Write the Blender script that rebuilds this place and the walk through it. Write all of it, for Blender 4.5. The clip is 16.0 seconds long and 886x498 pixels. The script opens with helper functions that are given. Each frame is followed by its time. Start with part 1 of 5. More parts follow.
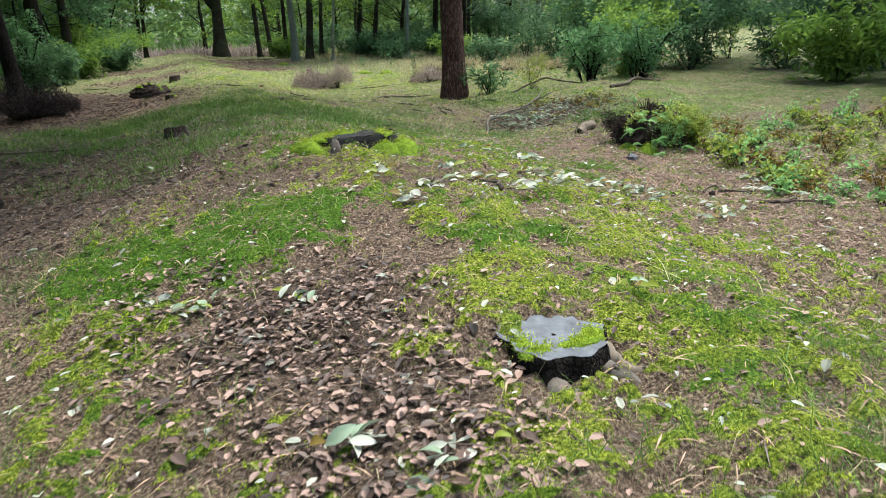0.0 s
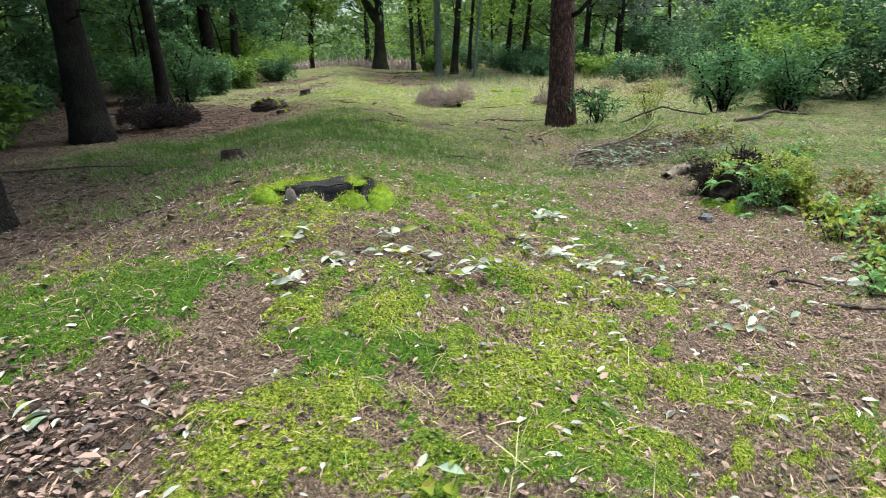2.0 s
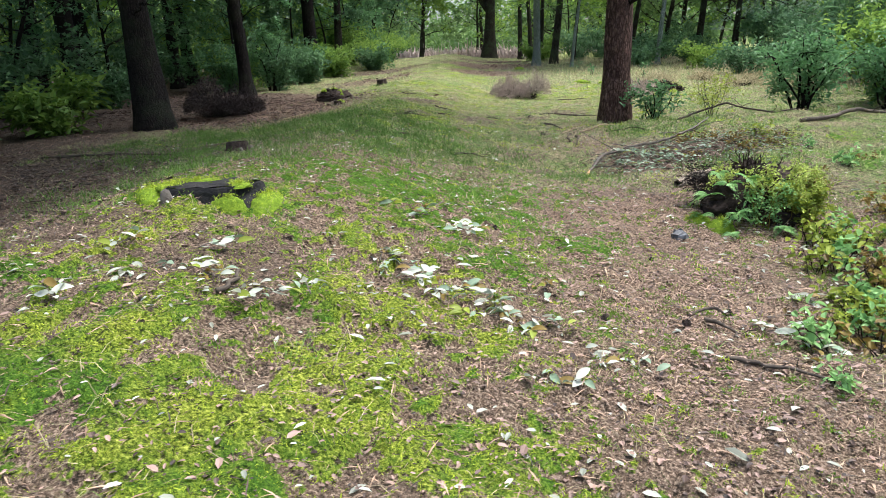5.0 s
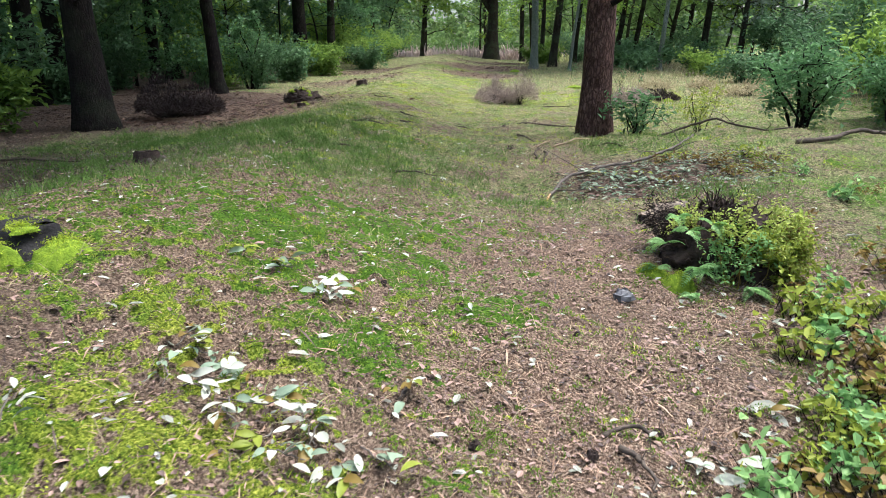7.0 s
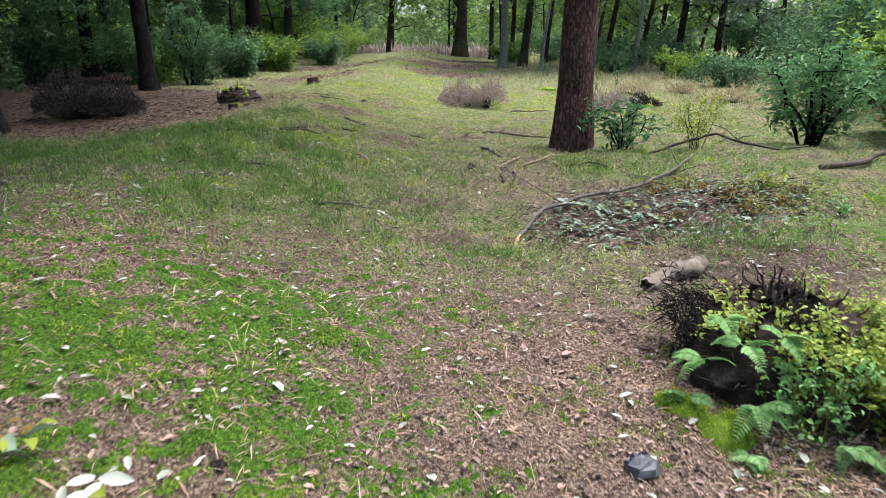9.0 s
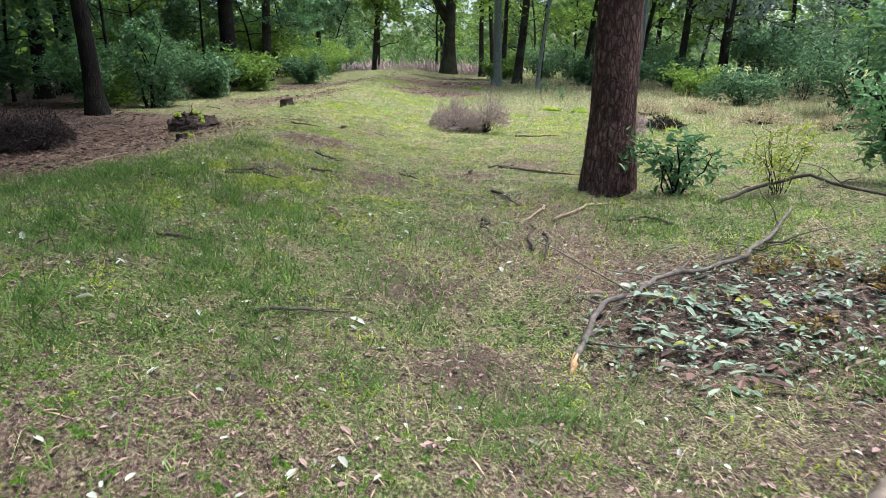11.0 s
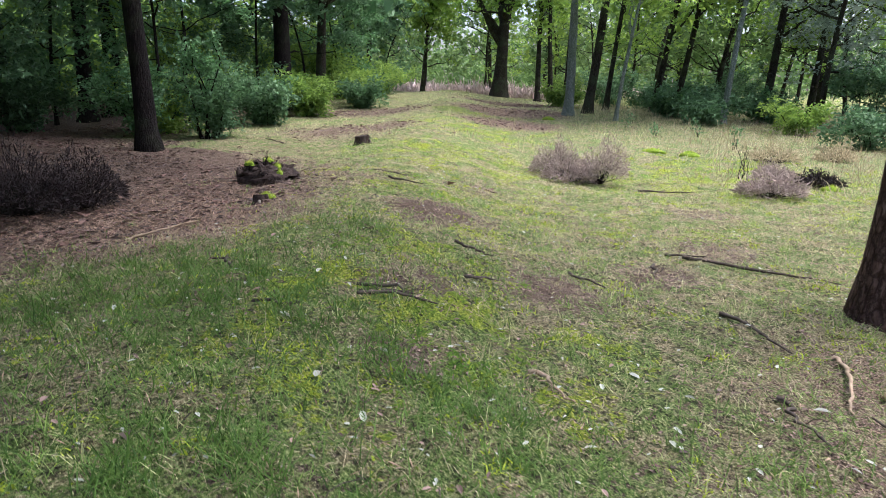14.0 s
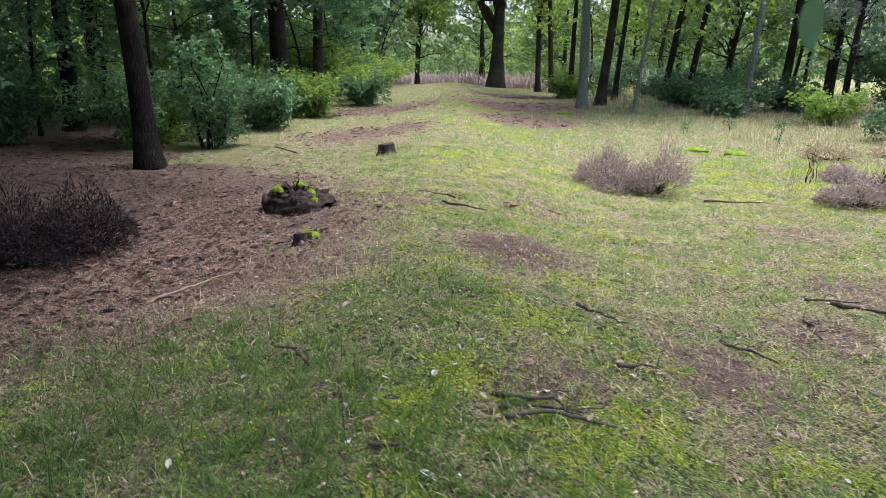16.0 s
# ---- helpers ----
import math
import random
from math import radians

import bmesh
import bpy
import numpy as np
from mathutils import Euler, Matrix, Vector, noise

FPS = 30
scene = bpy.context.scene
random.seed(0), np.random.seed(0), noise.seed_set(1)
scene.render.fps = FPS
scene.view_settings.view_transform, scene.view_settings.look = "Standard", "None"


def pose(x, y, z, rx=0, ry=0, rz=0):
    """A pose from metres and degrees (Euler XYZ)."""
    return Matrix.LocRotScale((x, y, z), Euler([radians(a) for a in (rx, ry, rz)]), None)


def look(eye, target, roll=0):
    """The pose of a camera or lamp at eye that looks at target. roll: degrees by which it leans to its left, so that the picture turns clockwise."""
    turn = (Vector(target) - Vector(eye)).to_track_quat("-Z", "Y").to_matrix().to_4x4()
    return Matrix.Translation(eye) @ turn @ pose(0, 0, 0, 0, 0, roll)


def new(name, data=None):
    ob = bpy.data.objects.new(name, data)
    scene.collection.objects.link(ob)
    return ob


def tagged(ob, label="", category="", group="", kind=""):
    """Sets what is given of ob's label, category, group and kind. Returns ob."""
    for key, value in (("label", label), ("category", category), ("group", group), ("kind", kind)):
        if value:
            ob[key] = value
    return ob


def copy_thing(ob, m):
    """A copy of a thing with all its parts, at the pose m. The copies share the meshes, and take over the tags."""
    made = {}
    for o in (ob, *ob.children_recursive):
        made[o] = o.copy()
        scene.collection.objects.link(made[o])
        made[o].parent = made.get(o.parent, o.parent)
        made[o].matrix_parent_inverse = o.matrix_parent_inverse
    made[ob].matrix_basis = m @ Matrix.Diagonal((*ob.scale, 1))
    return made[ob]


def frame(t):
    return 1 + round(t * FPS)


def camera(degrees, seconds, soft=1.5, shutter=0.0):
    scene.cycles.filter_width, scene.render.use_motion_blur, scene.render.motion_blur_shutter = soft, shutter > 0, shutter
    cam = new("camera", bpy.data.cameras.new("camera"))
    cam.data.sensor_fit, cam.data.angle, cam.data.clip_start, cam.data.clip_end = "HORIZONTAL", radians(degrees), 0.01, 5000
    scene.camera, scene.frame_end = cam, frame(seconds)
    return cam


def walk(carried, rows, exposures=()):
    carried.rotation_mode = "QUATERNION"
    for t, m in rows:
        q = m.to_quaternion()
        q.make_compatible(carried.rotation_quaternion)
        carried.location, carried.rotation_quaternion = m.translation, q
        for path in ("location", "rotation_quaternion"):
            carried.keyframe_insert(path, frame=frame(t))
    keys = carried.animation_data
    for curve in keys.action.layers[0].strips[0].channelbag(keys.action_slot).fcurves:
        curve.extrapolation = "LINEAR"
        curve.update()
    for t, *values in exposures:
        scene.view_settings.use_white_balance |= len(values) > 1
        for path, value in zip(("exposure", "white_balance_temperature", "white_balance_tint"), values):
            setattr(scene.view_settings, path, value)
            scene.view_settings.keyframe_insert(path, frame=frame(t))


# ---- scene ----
cam = camera(68.28, 16.0, soft=0.85, shutter=0.25)
# seconds, x, y, z, then the turn in degrees
ROWS = [
    (0, 0, 0, 1.25, 73.04, 3.52, -1.31),
    (0.5, 0.257, 0.297, 1.293, 73.59, 4.96, 1.45),
    (1, 0.63, 0.511, 1.348, 74.94, 1.25, 9.51),
    (1.5, 0.89, 0.743, 1.33, 74.05, 0.98, 10.3),
    (2, 1.173, 0.974, 1.355, 74.81, 2.35, 12.87),
    (2.5, 1.508, 1.153, 1.35, 74.42, 1.91, 20.08),
    (3, 1.749, 1.372, 1.361, 72.63, 2.35, 21.4),
    (5.5, 2.566, 2.046, 1.344, 74.35, 1.59, 24.58),
    (6, 2.645, 2.397, 1.34, 73.05, -1.44, 23.4),
    (6.5, 2.682, 2.702, 1.352, 72.87, 1.32, 20.83),
    (7, 2.695, 3.107, 1.392, 74.24, 0.85, 24.42),
    (7.5, 2.617, 3.512, 1.365, 73.77, 0.1, 24.74),
    (8, 2.503, 3.964, 1.388, 73.45, 0.63, 23.35),
    (8.5, 2.38, 4.346, 1.408, 73.55, -0.04, 22.16),
    (11, 1.314, 6.719, 1.443, 75.35, 0.16, 20.78),
    (11.5, 1.045, 7.007, 1.47, 75.33, 0.13, 20.08),
    (12, 0.713, 7.355, 1.564, 75.62, -1.48, 21.33),
    (12.5, 0.307, 7.617, 1.594, 75.35, -1.62, 22.47),
    (13, -0.058, 7.84, 1.693, 74.55, -1.11, 22.35),
    (13.5, -0.397, 8.127, 1.769, 76.02, -1.88, 23.79),
    (14, -0.732, 8.317, 1.814, 76.71, -1.14, 23.46),
    (14.5, -1.07, 8.465, 1.939, 76.14, -0.09, 20.65),
    (15, -1.376, 8.706, 1.954, 74.75, 0.25, 19.99),
    (15.5, -1.642, 8.941, 2.013, 74.96, -1.37, 22.16),
    (16, -2.03, 9.159, 2.036, 75.76, 0.15, 21.99),
]
EXPOSURE, KELVIN = 1.50, 6150.0
walk(cam, [(t, pose(*row)) for t, *row in ROWS], [(0.0, EXPOSURE - 0.28, KELVIN - 100, 3.0), (3.0, EXPOSURE - 0.15, KELVIN - 150, 5.0), (6.5, EXPOSURE - 0.08, KELVIN - 250, 10.0), (8.5, EXPOSURE - 0.15, KELVIN - 250, 12.0), (11.0, EXPOSURE, KELVIN - 350, 12.0), (13.0, EXPOSURE + 0.08, KELVIN - 380, 15.0), (16.0, EXPOSURE + 0.08, KELVIN - 350, 21.0)])

# ---- light: a bright, fully overcast day ----
SUN_UP, SUN_ROUND = math.radians(70), math.radians(50)
world = bpy.data.worlds.new("overcast_sky")
scene.world = world
world.use_nodes = True
wt = world.node_tree
sky = wt.nodes.new("ShaderNodeTexSky")
sky.sky_type, sky.sun_disc = "NISHITA", False
sky.sun_elevation, sky.sun_rotation = SUN_UP, SUN_ROUND
sky.air_density, sky.dust_density, sky.ozone_density = 1.0, 6.0, 1.0
wt.nodes["Background"].inputs["Strength"].default_value = 0.15
wt.links.new(sky.outputs["Color"], wt.nodes["Background"].inputs["Color"])
sun = new("sun", bpy.data.lights.new("sun", "SUN"))
sun.data.energy, sun.data.angle, sun.data.color = 2.2, math.radians(40), (1.0, 0.96, 0.9)
sun_way = Vector((math.sin(SUN_ROUND) * math.cos(SUN_UP), math.cos(SUN_ROUND) * math.cos(SUN_UP), math.sin(SUN_UP)))
sun.matrix_world = look(sun_way * 60, (0, 0, 0))

# ---- materials ----
def material(name):
    m = bpy.data.materials.new(name)
    m.use_nodes = True
    t = m.node_tree
    return m, t, t.nodes["Principled BSDF"]


def node(t, kind, links=(), **values):
    n = t.nodes.new(kind)
    for key, value in values.items():
        n.inputs[key.replace("_", " ")].default_value = value
    for key, out in links:
        t.links.new(out, n.inputs[key])
    return n


def ramp(t, fac, stops):
    n = t.nodes.new("ShaderNodeValToRGB")
    e = n.color_ramp.elements
    while len(e) < len(stops):
        e.new(0.5)
    for k, (at, c) in zip(e, stops):
        k.position, k.color = at, (*c, 1)
    t.links.new(fac, n.inputs["Fac"])
    return n.outputs["Color"]


def mix(t, fac, a, b, how="MIX"):
    n = t.nodes.new("ShaderNodeMix")
    n.data_type, n.blend_type = "RGBA", how
    for key, value in ((0, fac), (6, a), (7, b)):
        if isinstance(value, (int, float)):
            n.inputs[key].default_value = value
        elif isinstance(value, tuple):
            n.inputs[key].default_value = (*value, 1)
        else:
            t.links.new(value, n.inputs[key])
    return n.outputs[2]


def calc(t, how, a, b=0.0):
    n = t.nodes.new("ShaderNodeMath")
    n.operation = how
    for key, value in ((0, a), (1, b)):
        if isinstance(value, (int, float)):
            n.inputs[key].default_value = value
        else:
            t.links.new(value, n.inputs[key])
    return n.outputs[0]


def noise_at(t, scale, detail=4.0, rough=0.6, stretch=None):
    where = t.nodes.new("ShaderNodeNewGeometry").outputs["Position"] if stretch is None else t.nodes.new("ShaderNodeTexCoord").outputs["Object"]
    if stretch is not None:
        where = node(t, "ShaderNodeMapping", [("Vector", where)], Scale=stretch).outputs["Vector"]
    n = node(t, "ShaderNodeTexNoise", [("Vector", where)], Scale=scale, Detail=detail, Roughness=rough)
    return n.outputs["Fac"]


def bump(t, shader, high, strength, distance):
    b = node(t, "ShaderNodeBump", [("Height", high)], Strength=strength, Distance=distance)
    t.links.new(b.outputs["Normal"], shader.inputs["Normal"])


def leaf_material(name, dark, light, rough=0.45, through_light=0.35, spread=1.0):
    """A leaf that lets some light through; each leaf has a tone of its own."""
    m, t, s = material(name)
    each = t.nodes.new("ShaderNodeNewGeometry").outputs["Random Per Island"]
    whole = t.nodes.new("ShaderNodeObjectInfo").outputs["Random"]
    patch = noise_at(t, 0.9, 2.0)
    tone = calc(t, "ADD", calc(t, "MULTIPLY", each, 0.55 * spread), calc(t, "ADD", calc(t, "MULTIPLY", whole, 0.2), calc(t, "MULTIPLY", patch, 0.35)))
    c = ramp(t, tone, [(0.1, dark), (0.85, light)])
    t.links.new(c, s.inputs["Base Color"])
    s.inputs["Roughness"].default_value = rough
    s.inputs["Specular IOR Level"].default_value = 0.28
    thin = node(t, "ShaderNodeBsdfTranslucent", [("Color", c)])
    both = node(t, "ShaderNodeMixShader", [(1, s.outputs[0]), (2, thin.outputs[0])], Fac=through_light)
    t.links.new(both.outputs[0], t.nodes["Material Output"].inputs["Surface"])
    return m


def bark_material(name, dark, mid, light, scale=1.0, moss=0.0):
    m, t, s = material(name)
    at = t.nodes.new("ShaderNodeTexCoord").outputs["Object"]
    warp = node(t, "ShaderNodeTexNoise", [("Vector", at)], Scale=7.0, Detail=4.0, Roughness=0.7)
    bent = node(t, "ShaderNodeVectorMath", [(0, at), (1, node(t, "ShaderNodeMapping", [("Vector", warp.outputs["Color"])], Scale=(0.10, 0.10, 0.25)).outputs["Vector"])])
    plates = node(t, "ShaderNodeTexVoronoi", [("Vector", node(t, "ShaderNodeMapping", [("Vector", bent.outputs[0])], Scale=(21 * scale, 21 * scale, 7.0 * scale)).outputs["Vector"])], Scale=1.0, Randomness=1.0)
    plates.feature = "DISTANCE_TO_EDGE"
    grain = noise_at(t, 9 * scale, 6, 0.65, (3, 3, 0.6))
    stain = noise_at(t, 1.6, 3)
    c = ramp(t, grain, [(0.3, dark), (0.52, mid), (0.75, light)])
    c = mix(t, calc(t, "MULTIPLY", stain, 0.5), c, tuple(v * 0.55 for v in mid))
    crack = ramp(t, plates.outputs["Distance"], [(0.0, (0.1, 0.1, 0.1)), (0.22, (1, 1, 1))])
    c = mix(t, 0.85, c, mix(t, crack, dark, c))
    if moss:
        c = mix(t, ramp(t, noise_at(t, 2.2, 5), [(0.5 - 0.2 * moss, (0, 0, 0)), (0.62, (moss, moss, moss))]), c, (0.09, 0.13, 0.06))
    t.links.new(c, s.inputs["Base Color"])
    s.inputs["Roughness"].default_value = 0.9
    s.inputs["Specular IOR Level"].default_value = 0.1
    high = calc(t, "ADD", calc(t, "MULTIPLY", crack, 0.7), grain)
    bump(t, s, high, 0.9, 0.025)
    return m


def plain_material(name, a, b, rough=0.85, scale=6.0, high=0.01, spread=0.0):
    m, t, s = material(name)
    f = noise_at(t, scale, 6, 0.65)
    if spread:
        each = t.nodes.new("ShaderNodeNewGeometry").outputs["Random Per Island"]
        f = calc(t, "ADD", calc(t, "MULTIPLY", f, 1 - spread), calc(t, "MULTIPLY", each, spread))
    t.links.new(ramp(t, f, [(0.25, a), (0.75, b)]), s.inputs["Base Color"])
    s.inputs["Roughness"].default_value = rough
    s.inputs["Specular IOR Level"].default_value = 0.15 if rough > 0.7 else 0.4
    bump(t, s, noise_at(t, scale * 3, 5), 0.7, high)
    return m


def ground_material():
    """Soil and leaf litter, over which needles, grass thatch and moss lie as the place has them."""
    m, t, s = material("forest_floor")
    a = {}
    for key in ("moss", "grass", "litter", "needle", "deep"):
        n = t.nodes.new("ShaderNodeAttribute")
        n.attribute_name = key
        a[key] = n.outputs["Fac"]
    fine, small, mid, wide = noise_at(t, 75, 6, 0.75), noise_at(t, 24, 5, 0.65), noise_at(t, 7, 5, 0.65), noise_at(t, 1.3, 4, 0.6)
    place = t.nodes.new("ShaderNodeNewGeometry").outputs["Position"]
    bent = node(t, "ShaderNodeVectorMath", [(0, place), (1, node(t, "ShaderNodeTexNoise", [("Vector", place)], Scale=14.0, Detail=3.0).outputs["Color"])])
    cells = node(t, "ShaderNodeTexVoronoi", [("Vector", bent.outputs[0])], Scale=30.0)
    soil = ramp(t, fine, [(0.36, (0.018, 0.013, 0.009)), (0.5, (0.12, 0.088, 0.06)), (0.64, (0.38, 0.30, 0.22))])
    flake = ramp(t, cells.outputs["Color"], [(0.15, (0.03, 0.02, 0.015)), (0.5, (0.15, 0.10, 0.075)), (0.9, (0.36, 0.28, 0.22))])
    c = mix(t, 0.45, soil, flake)
    # litter soil is darkened too, partly for the tree shade over the hollow
    c = mix(t, calc(t, "MULTIPLY", a["litter"], 0.8), c, mix(t, 0.5, (0.02, 0.013, 0.010), flake))
    need = ramp(t, fine, [(0.36, (0.04, 0.025, 0.017)), (0.5, (0.17, 0.112, 0.078)), (0.64, (0.53, 0.41, 0.31))])
    c = mix(t, a["needle"], c, need)
    thatch = ramp(t, fine, [(0.36, (0.010, 0.022, 0.004)), (0.5, (0.095, 0.15, 0.035)), (0.64, (0.36, 0.40, 0.16))])
    straw = ramp(t, fine, [(0.36, (0.03, 0.024, 0.012)), (0.5, (0.19, 0.16, 0.085)), (0.64, (0.52, 0.46, 0.30))])
    tan = calc(t, "ADD", calc(t, "MULTIPLY", mid, 0.55), calc(t, "MULTIPLY", noise_at(t, 2.4, 4, 0.6), 0.45))
    thatch = mix(t, ramp(t, tan, [(0.46, (0, 0, 0)), (0.54, (0.95, 0.95, 0.95))]), thatch, straw)
    # low spots of the thatch are painted darker, as shaded gaps
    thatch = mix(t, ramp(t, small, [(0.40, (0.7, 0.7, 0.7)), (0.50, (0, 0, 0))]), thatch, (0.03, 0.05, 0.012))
    edge = calc(t, "ADD", a["grass"], calc(t, "ADD", calc(t, "MULTIPLY", calc(t, "SUBTRACT", mid, 0.5), 1.2), calc(t, "MULTIPLY", calc(t, "SUBTRACT", small, 0.5), 1.6)))
    c = mix(t, ramp(t, edge, [(0.40, (0, 0, 0)), (0.58, (1, 1, 1))]), c, thatch)
    cushion = ramp(t, fine, [(0.36, (0.022, 0.036, 0.003)), (0.5, (0.17, 0.22, 0.018)), (0.64, (0.48, 0.52, 0.09))])
    deep = ramp(t, fine, [(0.32, (0.012, 0.04, 0.003)), (0.5, (0.065, 0.145, 0.012)), (0.70, (0.18, 0.30, 0.03))])
    cushion = mix(t, ramp(t, calc(t, "ADD", calc(t, "ADD", calc(t, "MULTIPLY", wide, 0.6), calc(t, "MULTIPLY", mid, 0.4)), calc(t, "MULTIPLY", a["deep"], 0.2)), [(0.47, (0, 0, 0)), (0.62, (1, 1, 1))]), cushion, deep)
    edge = calc(t, "ADD", a["moss"], calc(t, "ADD", calc(t, "MULTIPLY", calc(t, "SUBTRACT", mid, 0.5), 1.7), calc(t, "MULTIPLY", calc(t, "SUBTRACT", small, 0.5), 1.7)))
    c = mix(t, ramp(t, edge, [(0.46, (0, 0, 0)), (0.58, (1, 1, 1))]), c, cushion)
    # near-black where the bump is low: dark soil plus painted crevice shade
    pit_shade = ramp(t, calc(t, "ADD", calc(t, "MULTIPLY", small, 0.6), calc(t, "MULTIPLY", fine, 0.4)), [(0.39, (0.85, 0.85, 0.85)), (0.47, (0, 0, 0))])
    c = mix(t, pit_shade, c, (0.018, 0.016, 0.009))
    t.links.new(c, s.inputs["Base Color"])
    s.inputs["Roughness"].default_value = 0.95
    s.inputs["Specular IOR Level"].default_value = 0.15
    bump(t, s, calc(t, "ADD", calc(t, "MULTIPLY", fine, 0.5), calc(t, "ADD", small, mid)), 1.0, 0.05)
    return m


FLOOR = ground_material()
PINE_BARK = bark_material("pine_bark", (0.018, 0.010, 0.009), (0.125, 0.072, 0.06), (0.30, 0.20, 0.17))
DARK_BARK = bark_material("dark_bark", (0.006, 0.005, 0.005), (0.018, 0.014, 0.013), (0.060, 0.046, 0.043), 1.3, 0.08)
# Lighter copy of DARK_BARK, with the paling of distance in its colour.
FAR_BARK = bark_material("lightened_brown_bark", (0.015, 0.012, 0.010), (0.05, 0.041, 0.034), (0.12, 0.10, 0.085), 1.2, 0.25)
GREY_BARK = bark_material("grey_lichen_bark", (0.09, 0.105, 0.095), (0.25, 0.28, 0.25), (0.46, 0.51, 0.46), 1.4, 0.3)
OAK_BARK = bark_material("oak_bark", (0.016, 0.014, 0.010), (0.06, 0.052, 0.038), (0.14, 0.13, 0.09), 1.1, 0.7)
OAK_LEAF = leaf_material("oak_leaf", (0.06, 0.135, 0.02), (0.33, 0.48, 0.085), 0.5, 0.55)
# Brighter leaf tone: sunlight between the trunks is put into the colour.
LIT_WOOD_LEAF = leaf_material("lit_wood_leaf", (0.055, 0.12, 0.02), (0.28, 0.42, 0.08), 0.5, 0.5)
FAR_LEAF = leaf_material("far_leaf", (0.045, 0.095, 0.032), (0.21, 0.32, 0.10), 0.6, 0.45)
DEEP_LEAF = leaf_material("understorey_leaf", (0.024, 0.062, 0.028), (0.145, 0.265, 0.118), 0.5, 0.4)
BLUE_LEAF = leaf_material("shrub_leaf", (0.032, 0.09, 0.034), (0.16, 0.31, 0.125), 0.4, 0.4)
PINE_NEEDLE = leaf_material("pine_needle", (0.12, 0.18, 0.13), (0.44, 0.52, 0.42), 0.55, 0.45)

BROWN_LEAF = leaf_material("dead_leaf", (0.020, 0.011, 0.009), (0.33, 0.225, 0.185), 0.55, 0.1, 1.6)
# Wet leaves, with the shade of the hollow's trees put into their colour.
WET_SHADED_LEAF = leaf_material("wet_shaded_leaf", (0.010, 0.007, 0.006), (0.095, 0.064, 0.052), 0.45, 0.05, 1.5)
RED_LITTER = leaf_material("reddish_dead_leaf", (0.022, 0.012, 0.009), (0.155, 0.09, 0.07), 0.6, 0.08, 1.5)
PALE_LEAF = leaf_material("pale_leaf_underside", (0.10, 0.11, 0.08), (0.50, 0.52, 0.44), 0.5, 0.25, 1.5)
WILTED_LEAF = leaf_material("wilted_laurel_leaf", (0.04, 0.085, 0.03), (0.25, 0.33, 0.23), 0.5, 0.2, 1.5)
AUTUMN_LEAF = leaf_material("yellowing_leaf", (0.065, 0.11, 0.012), (0.32, 0.38, 0.055), 0.45, 0.4, 1.3)
RUST_LEAF = leaf_material("rusty_leaf", (0.06, 0.035, 0.012), (0.24, 0.17, 0.04), 0.5, 0.3, 1.3)
FERN_LEAF = leaf_material("fern_leaf", (0.10, 0.24, 0.07), (0.30, 0.50, 0.18), 0.5, 0.4, 1.2)
BILBERRY = leaf_material("bilberry_leaf", (0.10, 0.17, 0.02), (0.42, 0.50, 0.11), 0.45, 0.4, 1.3)
GRASS = leaf_material("grass_blade", (0.040, 0.105, 0.018), (0.28, 0.41, 0.10), 0.6, 0.4, 1.5)
# Dark green grass, deepened for the shaded foreground.
DEEP_GRASS = leaf_material("deep_green_grass", (0.020, 0.055, 0.010), (0.125, 0.225, 0.042), 0.6, 0.4, 1.5)
# Paler copy of GRASS: the open crest's brightness is put into the colour.
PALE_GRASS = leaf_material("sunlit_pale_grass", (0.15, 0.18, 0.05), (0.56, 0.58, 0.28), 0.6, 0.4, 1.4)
DRY_GRASS = leaf_material("dry_grass", (0.16, 0.13, 0.07), (0.50, 0.43, 0.27), 0.7, 0.25, 1.3)
MOSS_TUFT = leaf_material("moss_shoot", (0.075, 0.13, 0.006), (0.42, 0.52, 0.045), 0.8, 0.45, 1.4)
DEEP_MOSS = leaf_material("deep_green_moss", (0.03, 0.075, 0.006), (0.155, 0.265, 0.022), 0.8, 0.4, 1.3)
NEEDLES = leaf_material("fallen_needle", (0.10, 0.055, 0.035), (0.42, 0.29, 0.20), 0.7, 0.05, 1.4)
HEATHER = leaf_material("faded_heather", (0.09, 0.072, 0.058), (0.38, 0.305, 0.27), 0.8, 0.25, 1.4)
# Far copy of HEATHER; the bright distance is put into its colour.
FIELD_HEATHER = leaf_material("far_lightened_heather", (0.36, 0.27, 0.25), (0.76, 0.62, 0.58), 0.8, 0.3, 1.2)
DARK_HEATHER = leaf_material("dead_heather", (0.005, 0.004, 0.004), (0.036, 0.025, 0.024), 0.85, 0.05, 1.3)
CUT_WOOD = plain_material("weathered_cut_wood", (0.06, 0.066, 0.076), (0.18, 0.192, 0.215), 0.8, 14, 0.006)
ROTTEN = plain_material("rotten_dark_wood", (0.006, 0.005, 0.0045), (0.075, 0.054, 0.046), 0.95, 16, 0.02)
CHARRED = plain_material("charred_wood", (0.004, 0.004, 0.0045), (0.035, 0.033, 0.034), 0.8, 14, 0.02)
STICK = plain_material("grey_stick_bark", (0.05, 0.042, 0.036), (0.20, 0.175, 0.15), 0.85, 20, 0.004)
BRANCH = plain_material("dark_branch_bark", (0.03, 0.024, 0.02), (0.13, 0.105, 0.085), 0.85, 20, 0.004)
PALE_STICK = plain_material("bare_pale_wood", (0.20, 0.14, 0.09), (0.46, 0.36, 0.25), 0.8, 20, 0.004)
BROKEN = plain_material("broken_orange_wood", (0.34, 0.19, 0.08), (0.62, 0.42, 0.22), 0.8, 30, 0.004)
